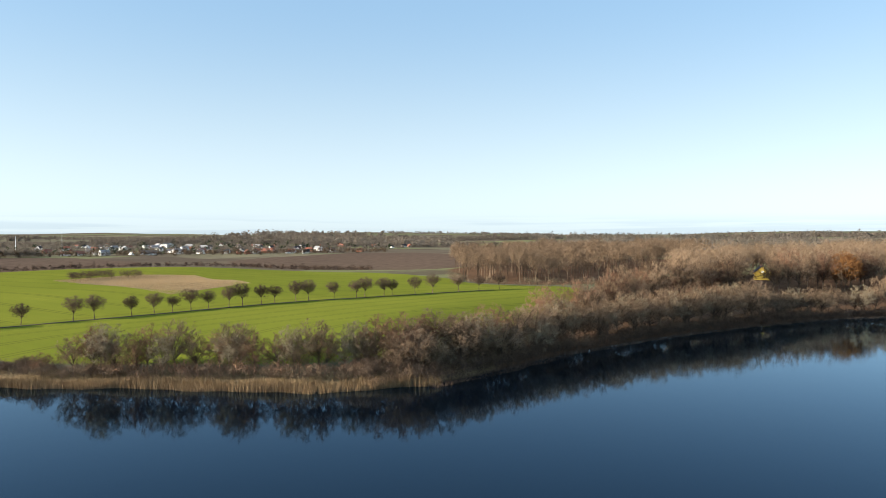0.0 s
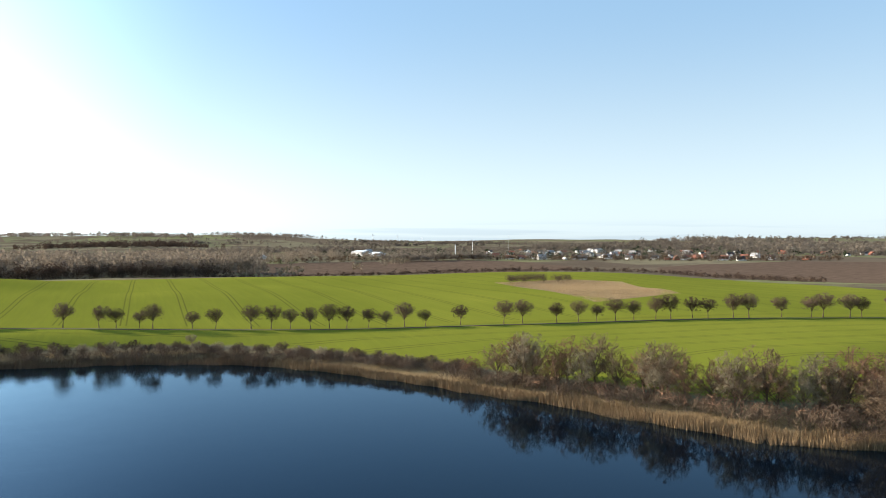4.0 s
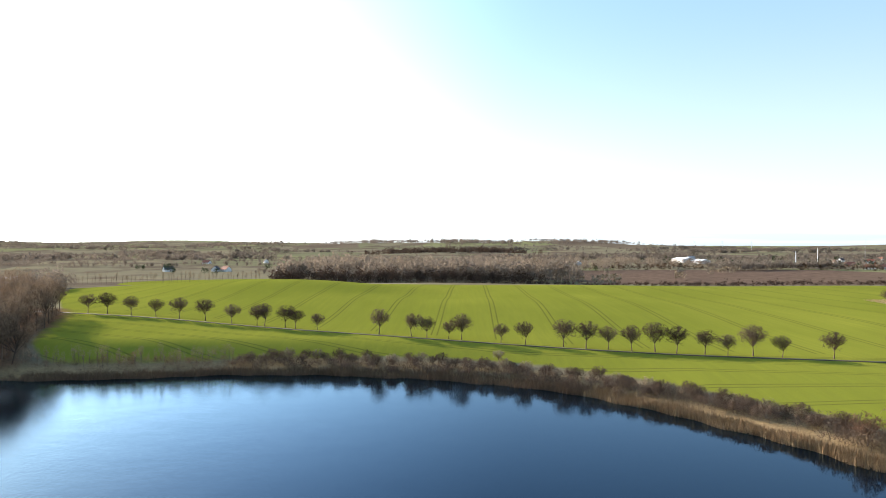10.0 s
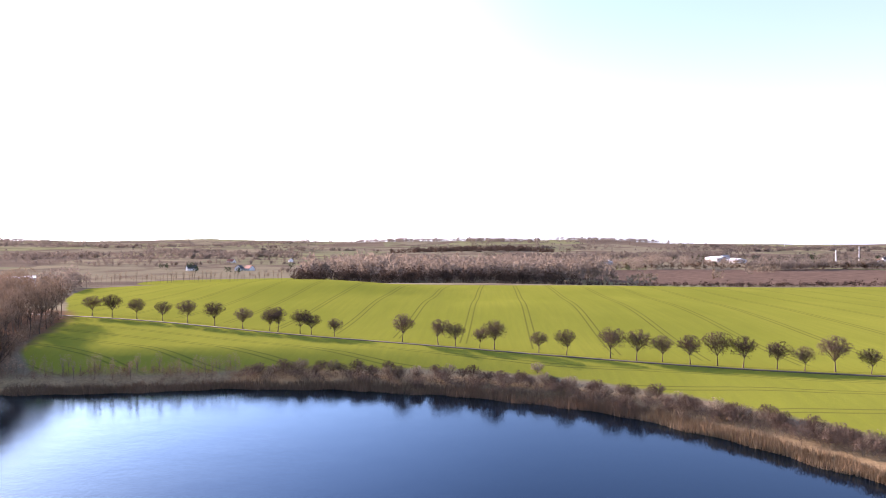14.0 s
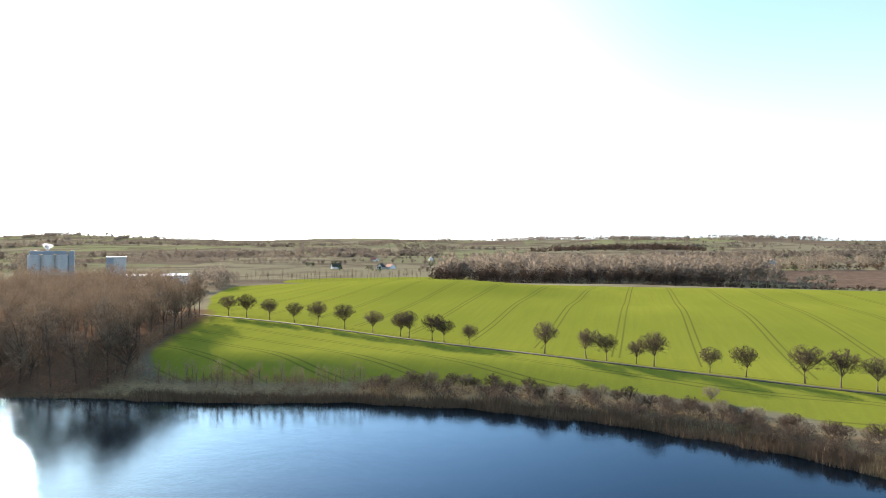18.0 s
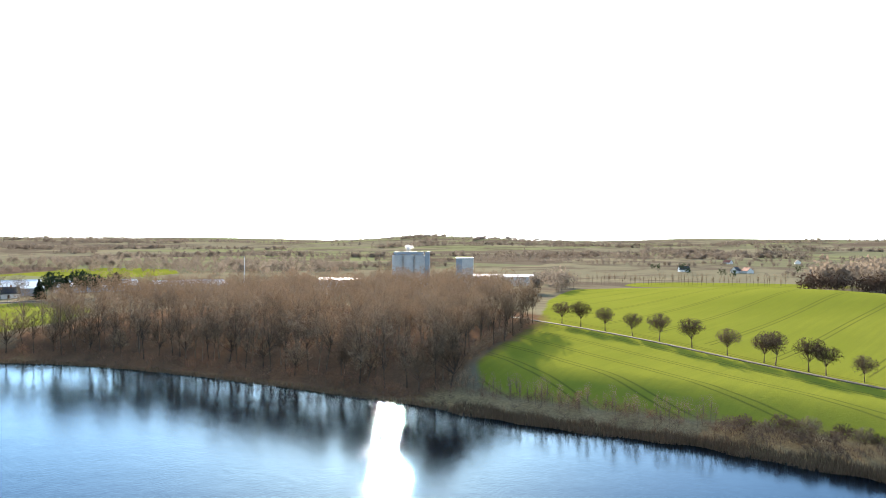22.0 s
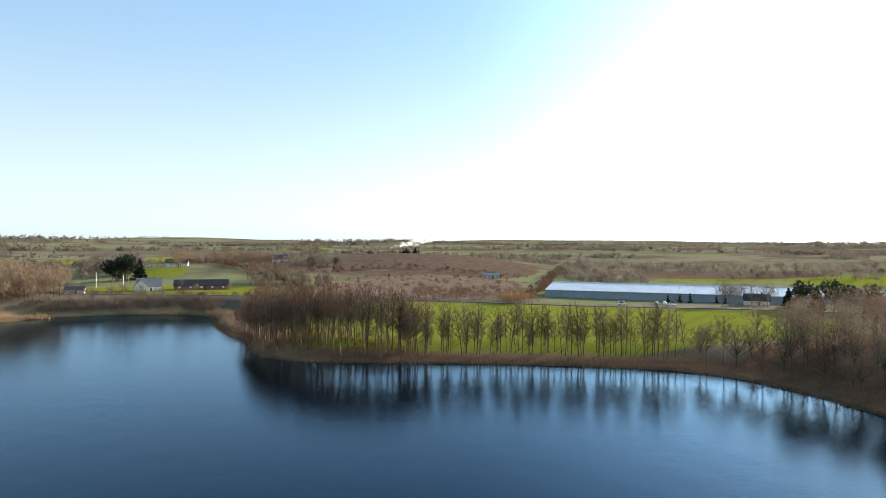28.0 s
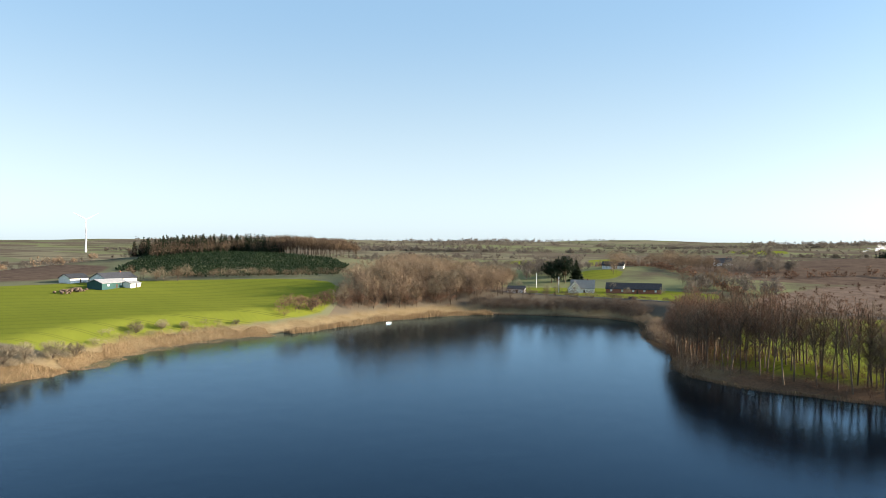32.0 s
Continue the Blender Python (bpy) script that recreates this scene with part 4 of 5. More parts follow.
wood("sapling_undergrowth", WOOD_SHRUB, along([(-56, 200), (-80, 195), (-100, 190), (-124, 187), (-150, 181)], 0.5, 2.2, 113), 113, "low brown undergrowth along the bank", "scrub", [BARK, TWIG_AVENUE_SHADE], 0.2, 0.5)
wood("sapling_scrub", WOOD_SHRUB, along([(-60, 203), (-82, 199), (-116, 193)], 1.5, 1.6, 15), 15, "low scrub between the saplings", "scrub", [BARK, TWIG_RED], 0.4, 0.9)

# ---- forest in the north-west ----
for i, (x, y) in enumerate(along([(-116, 194), (-122, 200), (-130, 228), (-138, 248), (-147, 272)], 6, 1.5, 16)):
    plant("forest_tree", TALL_T if i else BROAD_T, i, x - 3, y, "tall bare tree at the forest edge", "tree", "trees at the forest edge", 0.85 if i else 1.2)
for i, (x, y) in enumerate(along([(-122, 189), (-157, 183), (-203, 171), (-232, 159), (-250, 146), (-261, 130)], 4.2, 1.8, 17)):
    plant("forest_tree", (TALL_T, BROAD_T, TALL_T)[i % 3], i + 20, x, y + 1.5, "tall bare tree at the lake edge of the forest", "tree", "trees at the lake edge", 0.92 + 0.13 * math.sin(i * 1.7))
wood("forest", WOOD_TALL, scatter([(-122, 196), (-134, 228), (-150, 270), (-168, 296), (-230, 308), (-288, 270), (-308, 212), (-272, 152), (-250, 148), (-203, 172), (-157, 184)], 300, 18, 3.6), 18, "dense bare forest between lake and fields", "woodland", [BARK, TWIG], 0.76, 1.12)
wood("forest_floor_scrub", WOOD_SHRUB, along([(-118, 190), (-157, 181), (-203, 168), (-232, 156), (-252, 142)], 2.6, 2.5, 19), 19, "scrub under the forest edge", "scrub", [BARK, TWIG_RED], 0.7, 1.3)
wood("field_edge_scrub", WOOD_SHRUB, along([(-124, 206), (-133, 226), (-150, 270)], 1.6, 1.2, 20), 20, "dark scrub along the forest edge", "scrub", [BARK, TWIG], 0.8, 1.3)

# ---- west shore: tree row and wooded point ----
for i, (x, y) in enumerate(along([(-259, 40), (-260, 50), (-264, 80), (-265, 102), (-263, 128)], 0.95, 2.0, 21)):
    plant("slender_tree", SLENDER, i, x - 2, y, "slender bare tree in the row before the meadow", "tree", "slender trees before the meadow", (0.62, 1.0, 0.8, 1.12, 0.7, 0.95, 0.55, 1.05)[(i * 3 + i // 8) % 8] * (1 + 0.06 * math.sin(i * 2.1)))
wood("row_scrub", WOOD_SHRUB, along([(-254, 5), (-257, 40), (-260, 80), (-262, 110), (-258, 132)], 1.8, 2.0, 22), 22, "rusty undergrowth below the slender trees", "scrub", [BARK, TWIG_RED], 0.2, 0.5)
for i, (x, y) in enumerate(scatter([(-254, 46), (-266, 50), (-274, 14), (-286, -8), (-304, -26), (-296, -32), (-272, -16), (-256, 0), (-253, 20)], 96, 23, 2.1)):
    plant("point_tree", TALL_RED if i % 3 else SLENDER, i, x - 1, y + 1, "tall bare tree with reddish twigs on the wooded point", "tree", "trees on the wooded point", 1.2 + 0.13 * math.sin(i * 1.3))
wood("point_wood", WOOD_TALL, scatter([(-266, 36), (-284, 10), (-305, -14), (-322, -38), (-310, -42), (-285, -20), (-268, 6)], 45, 24, 3.2), 24, "bare wood behind the point", "woodland", [BARK, TWIG_RED], 0.6, 0.95)
wood("point_scrub", WOOD_SHRUB, along([(-252, 0), (-264, -8), (-290, -20), (-320, -48), (-360, -72), (-376, -90)], 1.2, 2.5, 25), 25, "dark scrub along the point", "scrub", [BARK, TWIG], 0.6, 1.3)
wood("point_undergrowth", WOOD_SHRUB, scatter([(-253, 44), (-268, 48), (-276, 14), (-290, -10), (-306, -28), (-296, -33), (-272, -15), (-255, 0)], 190, 125), 125, "brown undergrowth between the trees of the point", "scrub", [BARK, TWIG_RED], 0.5, 1.2)
# shadow on the bank is painted by the dark twig colour
wood("west_bank_scrub", WOOD_SHRUB, along([(-376, -84), (-382, -104), (-372, -134), (-358, -154), (-345, -168)], 0.6, 4.0, 26), 26, "scrub on the steep west bank, coloured dark for its shadow", "scrub", [BARK, TWIG_AVENUE_SHADE], 1.0, 1.9)

# ---- south-west: mixed wood, hill field, plantation ----
wood("southwest_wood", WOOD_BROAD, scatter([(-272, -182), (-318, -181), (-345, -172), (-368, -168), (-390, -190), (-405, -235), (-370, -255), (-330, -225), (-300, -215)], 270, 27, 2.6), 27, "mixed bare wood behind the reeds", "woodland", [BARK_DARK, TWIG], 0.45, 1.35)
wood("pale_wood", WOOD_BROAD, scatter([(-268, -184), (-318, -184), (-345, -176), (-395, -195), (-440, -222), (-470, -240), (-400, -250), (-330, -228)], 75, 112, 4.0), 112, "pale willows and birches in the mixed wood", "woodland", [BARK, TWIG_PALE], 0.5, 1.4)
wood("wood_edge_scrub", WOOD_SHRUB, scatter([(-222, -176), (-262, -182), (-318, -180), (-345, -170), (-400, -205), (-405, -240), (-330, -230), (-270, -200)], 320, 115), 115, "tangled brown scrub in the mixed wood", "scrub", [BARK, TWIG_RED], 0.7, 1.6)
for i, (x, y) in enumerate(along([(-266, -180), (-285, -182), (-312, -182), (-335, -178)], 5, 2.5, 28)):
    plant("bank_tree", (BROAD_PALE, BROAD_T, BROAD_RED)[i % 3], i, x, y - 3, "bare tree behind the golden reeds", "tree", "trees behind the golden reeds", 0.95 + 0.22 * math.sin(i * 2.2))
for i, (x, y, s) in enumerate(((-114, -127, 1.9), (-120, -131, 1.6), (-128, -134, 1.8), (-135, -138, 1.5), (-106, -127, 1.9), (-98, -130, 1.7), (-163, -164, 1.5), (-174, -168, 1.3), (-183, -169, 1.0), (-205, -170, 0.8), (-248, -180, 1.6))):
    plant("bank_willow", SHRUB_PALE if i != 10 else SHRUB, i, x, y, "pale leafless willow on the tawny bank", "shrub", "willows on the bank", s)
wood("hedge_south", WOOD_SHRUB, along([(-240, -312), (-262, -296), (-300, -262), (-330, -246), (-372, -262)], 2.2, 2.5, 29), 29, "brown hedge below the plantation", "hedge", [BARK, TWIG], 1.0, 1.9)
sprout = [far_tree(330 + i, 1.9, 0.0, 0.5, 26, 0.85, 3, False) for i in range(3)]
rows_at = []
pc, pa = np.array([-318.0, -365.0]), radians(38)
for u in np.arange(-125, 125, 3.4):
    for w in np.arange(-125, 125, 2.3):
        if int((u + 125) / 3.4) % 7 == 0:
            continue
        rows_at.append(pc + [u * math.cos(pa) - w * math.sin(pa), u * math.sin(pa) + w * math.cos(pa)])
rows_at = np.array(rows_at)
rows_at = rows_at[inside_by(PLANTATION, rows_at[:, 0], rows_at[:, 1]) > 0]
wood("spruce_plantation", sprout, rows_at, 33, "rows of young dark green spruces on the hillside", "plantation", [BARK, NEEDLE_YOUNG], 0.8, 1.2)
hill_con = [conifer_parts(340 + i, 15, 6.5, 9, 6) for i in range(4)]
wood("hill_conifers", hill_con, scatter([(-283, -440), (-355, -445), (-372, -420), (-400, -440), (-360, -520), (-290, -510)], 230, 34, 3), 34, "dark conifer wood on the hilltop", "woodland", [BARK, NEEDLE], 0.6, 1.15)
wood("hill_mixed_wood", WOOD_BROAD, scatter([(-275, -430), (-355, -436), (-385, -405), (-400, -450), (-350, -500), (-285, -490)], 90, 118, 4), 118, "bare brown trees among the hilltop conifers", "woodland", [BARK, TWIG], 0.6, 1.0)
wood("hill_wood", WOOD_BEECH, scatter([(-372, -415), (-402, -375), (-440, -390), (-430, -450), (-395, -470)], 110, 35, 4), 35, "brown bare wood on the hill", "woodland", [BARK, TWIG], 0.6, 0.9)

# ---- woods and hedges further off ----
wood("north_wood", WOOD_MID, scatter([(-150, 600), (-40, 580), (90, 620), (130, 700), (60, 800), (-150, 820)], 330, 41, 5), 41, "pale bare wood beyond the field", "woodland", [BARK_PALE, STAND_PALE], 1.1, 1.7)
# shade at the foot of the wood is put into the dark colours
wood("north_wood_edge", WOOD_MID, along([(-150, 595), (-60, 570), (20, 590), (70, 610)], 2.5, 9, 42), 42, "bare trees at the foot of the far wood, darkened for shade", "woodland", [BARK_DARK, TWIG_AVENUE_SHADE], 0.6, 0.95)
wood("field_hedge", HEDGE_MID, along([(60, 600), (200, 560), (340, 545), (430, 520), (446, 452), (440, 360), (432, 300)], 1.7, 2.5, 43), 43, "low bare hedge beyond the green field", "hedge", [BARK, TWIG_AVENUE_SHADE], 0.6, 1.5)
wood("far_hedge", HEDGE_MID, along([(90, 1000), (330, 1010), (560, 960), (800, 760), (1000, 690)], 5, 4, 44), 44, "long hedge behind the ploughed land", "hedge", [BARK, TWIG], 1.6, 3.0)
wood("plough_bush", HEDGE_MID, [(128, 626), (134, 629), (139, 626), (144, 630), (108, 622), (236, 747), (241, 749), (330, 890), (340, 893), (351, 890)], 45, "round bare bushes in the ploughed field", "bush", [BARK, TWIG_PALE], 2.4, 3.6)
wood("east_wood", WOOD_BEECH, scatter([(302, 137), (298, 112), (314, 92), (350, 78), (430, 70), (560, 60), (640, 120), (600, 220), (450, 235), (385, 192), (340, 162)], 300, 46, 5), 46, "tall bare beech wood beside the field", "woodland", [BARK, TWIG], 0.75, 1.15)
wood("east_wood_edge", WOOD_SHRUB, along([(345, 172), (312, 150), (294, 138), (290, 112), (300, 90), (330, 76), (380, 68)], 2.0, 3.5, 111), 111, "pale brown bushes at the edge of the beech wood", "scrub", [BARK, TWIG_PALE], 0.7, 1.6)
wood("east_wood_far", WOOD_MID, scatter([(470, 50), (560, -60), (700, -160), (1000, -100), (1100, 200), (900, 320), (640, 260), (600, 100)], 420, 47, 9), 47, "brown bare woods further east", "woodland", [BARK, STAND_HAZED], 0.9, 1.3)
east_places = scatter([(300, 30), (345, 5), (440, -60), (480, -120), (540, -60), (460, 20), (380, 50)], 250, 48, 4)
# a glade before the yellow house
east_places = east_places[(np.abs(east_places[:, 1] + 43 - (east_places[:, 0] + 22) * 0.1185) > 9) | (east_places[:, 0] > 418)]
wood("east_shore_wood", WOOD_BROAD, east_places, 48, "bare wood above the shaded shore", "woodland", [BARK, TWIG], 1.2, 1.7)
wood("silo_belt", WOOD_MID, along([(-300, 330), (-265, 370), (-235, 420), (-262, 470), (-330, 540)], 7, 6, 49), 49, "bare trees along the far road", "woodland", [BARK, STAND_HAZED], 0.6, 1.0)
wood("hall_trees", WOOD_BROAD, scatter([(-402, 168), (-400, 190), (-415, 195), (-418, 172)], 9, 50), 50, "pale bare trees before the long hall", "woodland", [BARK_PALE, TWIG_PALE], 0.8, 1.1)
wood("heath_birches", WOOD_SHRUB, scatter([(-412, 10), (-408, 60), (-440, 85), (-500, 60), (-480, 0)], 130, 51), 51, "pinkish young birches on the heath", "scrub", [BARK_PALE, TWIG_RED], 0.8, 1.8)
wood("heath_scrub", HEDGE_MID, scatter(HEATH, 240, 116), 116, "low reddish scrub on the heath", "scrub", [BARK, TWIG_RED], 0.25, 0.8)
wood("farm_trees", WOOD_BROAD, np.concatenate([scatter([(-400, -205), (-440, -215), (-470, -260), (-400, -290)], 90, 52), scatter([(-560, -160), (-600, -140), (-680, -190), (-640, -230)], 50, 53), scatter([(-480, -130), (-500, -100), (-540, -110)], 12, 54)]), 52, "bare garden trees round the farms", "woodland", [BARK, TWIG], 0.6, 1.0)
belts = []
rngf = random.Random(61)
for i in range(200):
    a = rngf.uniform(-2.0, 2.75)
    r = 850 * (4300 / 850) ** rngf.random()
    if -1.15 < a < -0.18 and r < 1750:
        r += 1100
    cx, cy = math.sin(-a) * r, math.cos(a) * r
    d = a + rngf.choice((0.0, 0.0, 0.0, 1.2)) + rngf.uniform(-0.3, 0.3)
    long, deep = rngf.uniform(120, 520), rngf.choice((5, 8, 40, 80))
    for _ in range(int(long / (6 if deep < 20 else 5))):
        u, w = rngf.uniform(-0.5, 0.5) * long, rngf.uniform(-0.5, 0.5) * deep
        belts.append((cx + u * math.cos(d) - w * math.sin(d), cy + u * math.sin(d) + w * math.cos(d)))
for i in range(85):
    a = rngf.uniform(-2.0, 2.75)
    r = rngf.uniform(2300, 4650)
    for _ in range(44):
        u, w = rngf.uniform(-0.5, 0.5) * 800, rngf.uniform(-0.5, 0.5) * 120
        belts.append((math.sin(-a) * r + u * math.cos(a), math.cos(a) * r + u * math.sin(a) + w))
belts = np.array([b for b in belts if math.hypot(*b) > 700])
close = np.hypot(belts[:, 0], belts[:, 1]) < 1500
wood("hedgerow_belts", WOOD_MID, belts[close], 63, "brown hedgerows and small woods in the farmland", "woodland", [BARK, STAND_HAZED], 0.3, 0.7)
wood("distant_woods", WOOD_FAR, belts[~close], 62, "distant hedgerows and woods to the horizon", "woodland", [BARK, STAND_HAZED], 0.5, 1.0)

# ---- west: hedges and scattered trees round the farms ----
wood("farm_copse", WOOD_BROAD, along([(-528, -196), (-560, -214), (-628, -216), (-700, -214)], 5.5, 7.0, 126), 126, "tall bare trees beside the white house", "woodland", [BARK, TWIG], 0.6, 1.25)
wood("orange_willows", WOOD_SHRUB, scatter([(-402, 58), (-398, 74), (-412, 82), (-424, 66)], 26, 127), 127, "orange-twigged willows beside the road", "scrub", [BARK, TWIG_ORANGE], 1.0, 2.2)
wood("garden_trees", WOOD_BROAD, [(-412, -150), (-405, -165), (-420, -120), (-432, -105), (-400, -130), (-438, -140), (-408, -190), (-415, -205)], 128, "round bare garden trees by the farm", "woodland", [BARK, TWIG_PALE], 0.35, 0.6)
wood("south_hedge_trees", WOOD_MID, along([(-172, -460), (-235, -486), (-306, -503)], 6.0, 14.0, 133), 133, "bare hedge trees behind the ploughed slope", "woodland", [BARK, TWIG], 0.25, 0.6)
wood("barn_bushes", WOOD_SHRUB, [(-226, -306), (-230, -300), (-234, -309), (-240, -303), (-222, -312), (-262, -288), (-268, -284), (-274, -281), (-256, -292)], 134, "round bare bushes beside the barn", "scrub", [BARK, TWIG_PALE], 1.4, 2.4)
wood("road_hedge", WOOD_SHRUB, along([(-368, -225), (-380, -200), (-388, -168), (-395, -135), (-402, -100), (-404, -70), (-404, -20), (-400, 30)], 1.5, 2.5, 55), 55, "brown hedge along the country road", "hedge", [BARK, TWIG_AVENUE_SHADE], 0.5, 1.1)
# twigs coloured dark like the shadowed bank below the road
wood("bank_trees", WOOD_BROAD, along([(-384, -92), (-388, -112), (-380, -138), (-366, -158), (-352, -172)], 3.5, 3.5, 56), 56, "bare trees on the steep west bank, twigs darkened for shade", "woodland", [BARK, TWIG_AVENUE_SHADE], 0.4, 0.65)
wood("west_copses", WOOD_MID, np.concatenate([scatter([(-470, -240), (-540, -290), (-640, -330), (-520, -210)], 70, 57), scatter([(-455, -100), (-480, -60), (-520, -70), (-500, -120)], 24, 58), scatter([(-600, -130), (-660, -110), (-720, -150), (-640, -170)], 40, 59), scatter([(-700, 80), (-640, 95), (-560, 120), (-600, 160), (-720, 160)], 60, 60)]), 57, "scattered bare trees and copses in the farmland", "woodland", [BARK, STAND_HAZED], 0.4, 0.9)
wood("west_hedges", HEDGE_MID, np.concatenate([along([(-480, -80), (-540, -130), (-600, -200), (-640, -280)], 3, 3, 61), along([(-430, 70), (-520, 80), (-640, 78), (-800, 90)], 3, 3, 62), along([(-560, -150), (-660, -60), (-660, 60)], 4, 4, 63), along([(-470, 130), (-490, 200), (-480, 330)], 3, 4, 64)]), 58, "brown field hedges in the west", "hedge", [BARK, TWIG_RED], 0.7, 1.8)
wood("west_far_trees", WOOD_MID, np.concatenate([scatter([(-740, -300), (-900, -420), (-1200, -500), (-1000, -250), (-800, -200)], 130, 65), scatter([(-760, 340), (-520, 420), (-600, 620), (-1000, 700), (-1100, 400)], 190, 66), along([(-720, 120), (-860, 110), (-1000, 150), (-1020, 420)], 9, 5, 67)]), 59, "bare trees and hedges beyond the farms", "woodland", [BARK, STAND_HAZED], 0.5, 1.1)
wood("southwest_scrub", WOOD_SHRUB, along([(-232, -178), (-262, -186), (-290, -190), (-320, -186), (-350, -178)], 1.4, 4.5, 68), 60, "brown scrub behind the golden reeds", "scrub", [BARK, TWIG_RED], 0.9, 2.0)
wood("bank_shrubs", WOOD_SHRUB, along([(-112, -126), (-130, -136), (-150, -156), (-172, -166), (-200, -170)], 2.2, 3.5, 69), 61, "pale low shrubs on the tawny bank", "scrub", [BARK, TWIG_PALE], 0.4, 1.0)
far_tops = []
for kx, ky, kz, kr in FAR_HILLS:
    for _ in range(130):
        far_tops.append((kx + rngf.gauss(0, 0.6) * kr, ky + rngf.gauss(0, 0.6) * kr))
far_tops = np.array([q for q in far_tops if math.hypot(*q) < 4700])
wood("hilltop_woods", WOOD_FAR, far_tops, 121, "bare woods on the far hilltops", "woodland", [BARK, STAND_HAZED], 0.9, 1.5)
wood("town_evergreens", WOOD_FAR, scatter([(430, 1080), (620, 1000), (900, 880), (1300, 850), (1500, 1500), (500, 1700), (300, 1350)], 190, 122), 122, "dark evergreens among the bare trees of the town", "woodland", [BARK, EVERGREEN], 0.4, 0.9)
wood("valley_evergreens", WOOD_MID, scatter([(-200, 700), (60, 700), (130, 760), (250, 1020), (-100, 1100), (-450, 900)], 40, 123), 123, "dark evergreens in the valley", "woodland", [BARK, EVERGREEN], 0.6, 1.0)
wood("roadside_row", SAPLINGS, along([(-330, 560), (-290, 600), (-250, 630), (-205, 668), (-180, 665)], 3.0, 1.5, 124), 124, "row of thin bare trees beyond the green field", "tree row", [BARK, TWIG], 1.4, 2.4)
ridge = [(kx + rngf.gauss(0, 0.75) * 110, ky + rngf.gauss(0, 0.5) * 110) for kx, ky in ((-104, 2271), (103, 2271)) for _ in range(170)]
wood("ridge_woods", WOOD_FAR, ridge, 131, "dark bare woods on two hills in the north", "woodland", [BARK, TWIG_AVENUE_SHADE], 0.7, 1.2)
wood("town_belt", WOOD_MID, along([(362, 967), (450, 974), (537, 987)], 2.6, 16.0, 132), 132, "broad belt of tall bare trees before the town", "woodland", [BARK, STAND_HAZED], 0.6, 1.15)
# woods of the town in the north-east
wood("town_trees", WOOD_FAR, scatter([(430, 1080), (620, 1000), (900, 880), (1300, 850), (1700, 1000), (1500, 1500), (1000, 1900), (500, 1700), (300, 1350)], 1500, 71), 71, "bare garden trees between the houses of the town", "woodland", [BARK, STAND_HAZED], 0.3, 0.75)
wood("valley_trees", WOOD_MID, scatter([(-200, 820), (60, 800), (130, 760), (250, 1020), (420, 1060), (300, 1300), (-100, 1400), (-250, 1200), (-200, 900)], 420, 72), 72, "pale bare trees in the valley", "woodland", [BARK_PALE, STAND_PALE], 0.7, 1.3)
wood("town_hedge", WOOD_MID, along([(560, 985), (640, 960), (800, 800), (940, 740), (1010, 700)], 9, 6, 73), 73, "bare trees along the edge of the town", "woodland", [BARK, STAND_HAZED], 0.5, 0.8)
wood("hill_crest_wood", WOOD_FAR, scatter([(1250, 1000), (1700, 900), (2100, 1300), (1700, 1700)], 420, 74), 74, "wooded rise behind the town", "woodland", [BARK, STAND_HAZED], 0.9, 1.5)

# ---- buildings ----
WHITE_WALL = plain("white_render", (0.62, 0.6, 0.56), (0.8, 0.79, 0.76), 0.8, 0.85, own=0.2)
BRICK_WALL = plain("red_brick", (0.2, 0.075, 0.045), (0.34, 0.14, 0.09), 1.5, 0.9, own=0.2)
YELLOW_WALL = plain("yellow_render", (0.6, 0.4, 0.06), (0.75, 0.52, 0.1), 0.8, 0.85)
GREEN_WALL = plain("green_sheet_metal", (0.025, 0.07, 0.065), (0.04, 0.1, 0.09), 0.6, 0.6)
RED_ROOF = plain("red_tiles", (0.15, 0.06, 0.042), (0.3, 0.125, 0.085), 1.2, 0.85, own=0.25)
DARK_ROOF = plain("dark_roof", (0.025, 0.026, 0.03), (0.06, 0.06, 0.066), 0.8, 0.75, own=0.25)
GREY_ROOF = plain("grey_roof", (0.2, 0.2, 0.2), (0.36, 0.35, 0.34), 0.7, 0.8, own=0.25)
THATCH = plain("grey_thatch", (0.16, 0.15, 0.14), (0.3, 0.28, 0.25), 1.4, 0.95, 0.5)
HALL_ROOF = plain("pale_blue_sheet_roof", (0.45, 0.49, 0.53), (0.62, 0.66, 0.7), 0.15, 0.5)
HALL_WALL = plain("blue_grey_cladding", (0.22, 0.25, 0.28), (0.3, 0.335, 0.37), 0.3, 0.6)
CONCRETE = plain("pale_concrete", (0.34, 0.34, 0.34), (0.5, 0.5, 0.49), 0.2, 0.85, own=0.15)
FRAME = plain("white_frame", (0.7, 0.7, 0.68), (0.8, 0.8, 0.78), 2.0, 0.5)
WOOD_DARK = plain("dark_timber", (0.05, 0.035, 0.025), (0.1, 0.07, 0.05), 2.0, 0.85)
POLE_WHITE = plain("white_paint", (0.7, 0.7, 0.7), (0.82, 0.82, 0.82), 1.0, 0.5)
STEEL = plain("grey_steel", (0.3, 0.31, 0.32), (0.45, 0.46, 0.47), 1.0, 0.45, metal=0.7)
RUBBLE = plain("rubble", (0.09, 0.06, 0.042), (0.22, 0.155, 0.11), 1.5, 0.95, 0.6)
k = Nodes("window_glass")
GLASS = k.done(k.ramp(k.noise(0.8), [(0.3, (0.02, 0.025, 0.03)), (0.7, (0.05, 0.06, 0.07))]), 0.08)


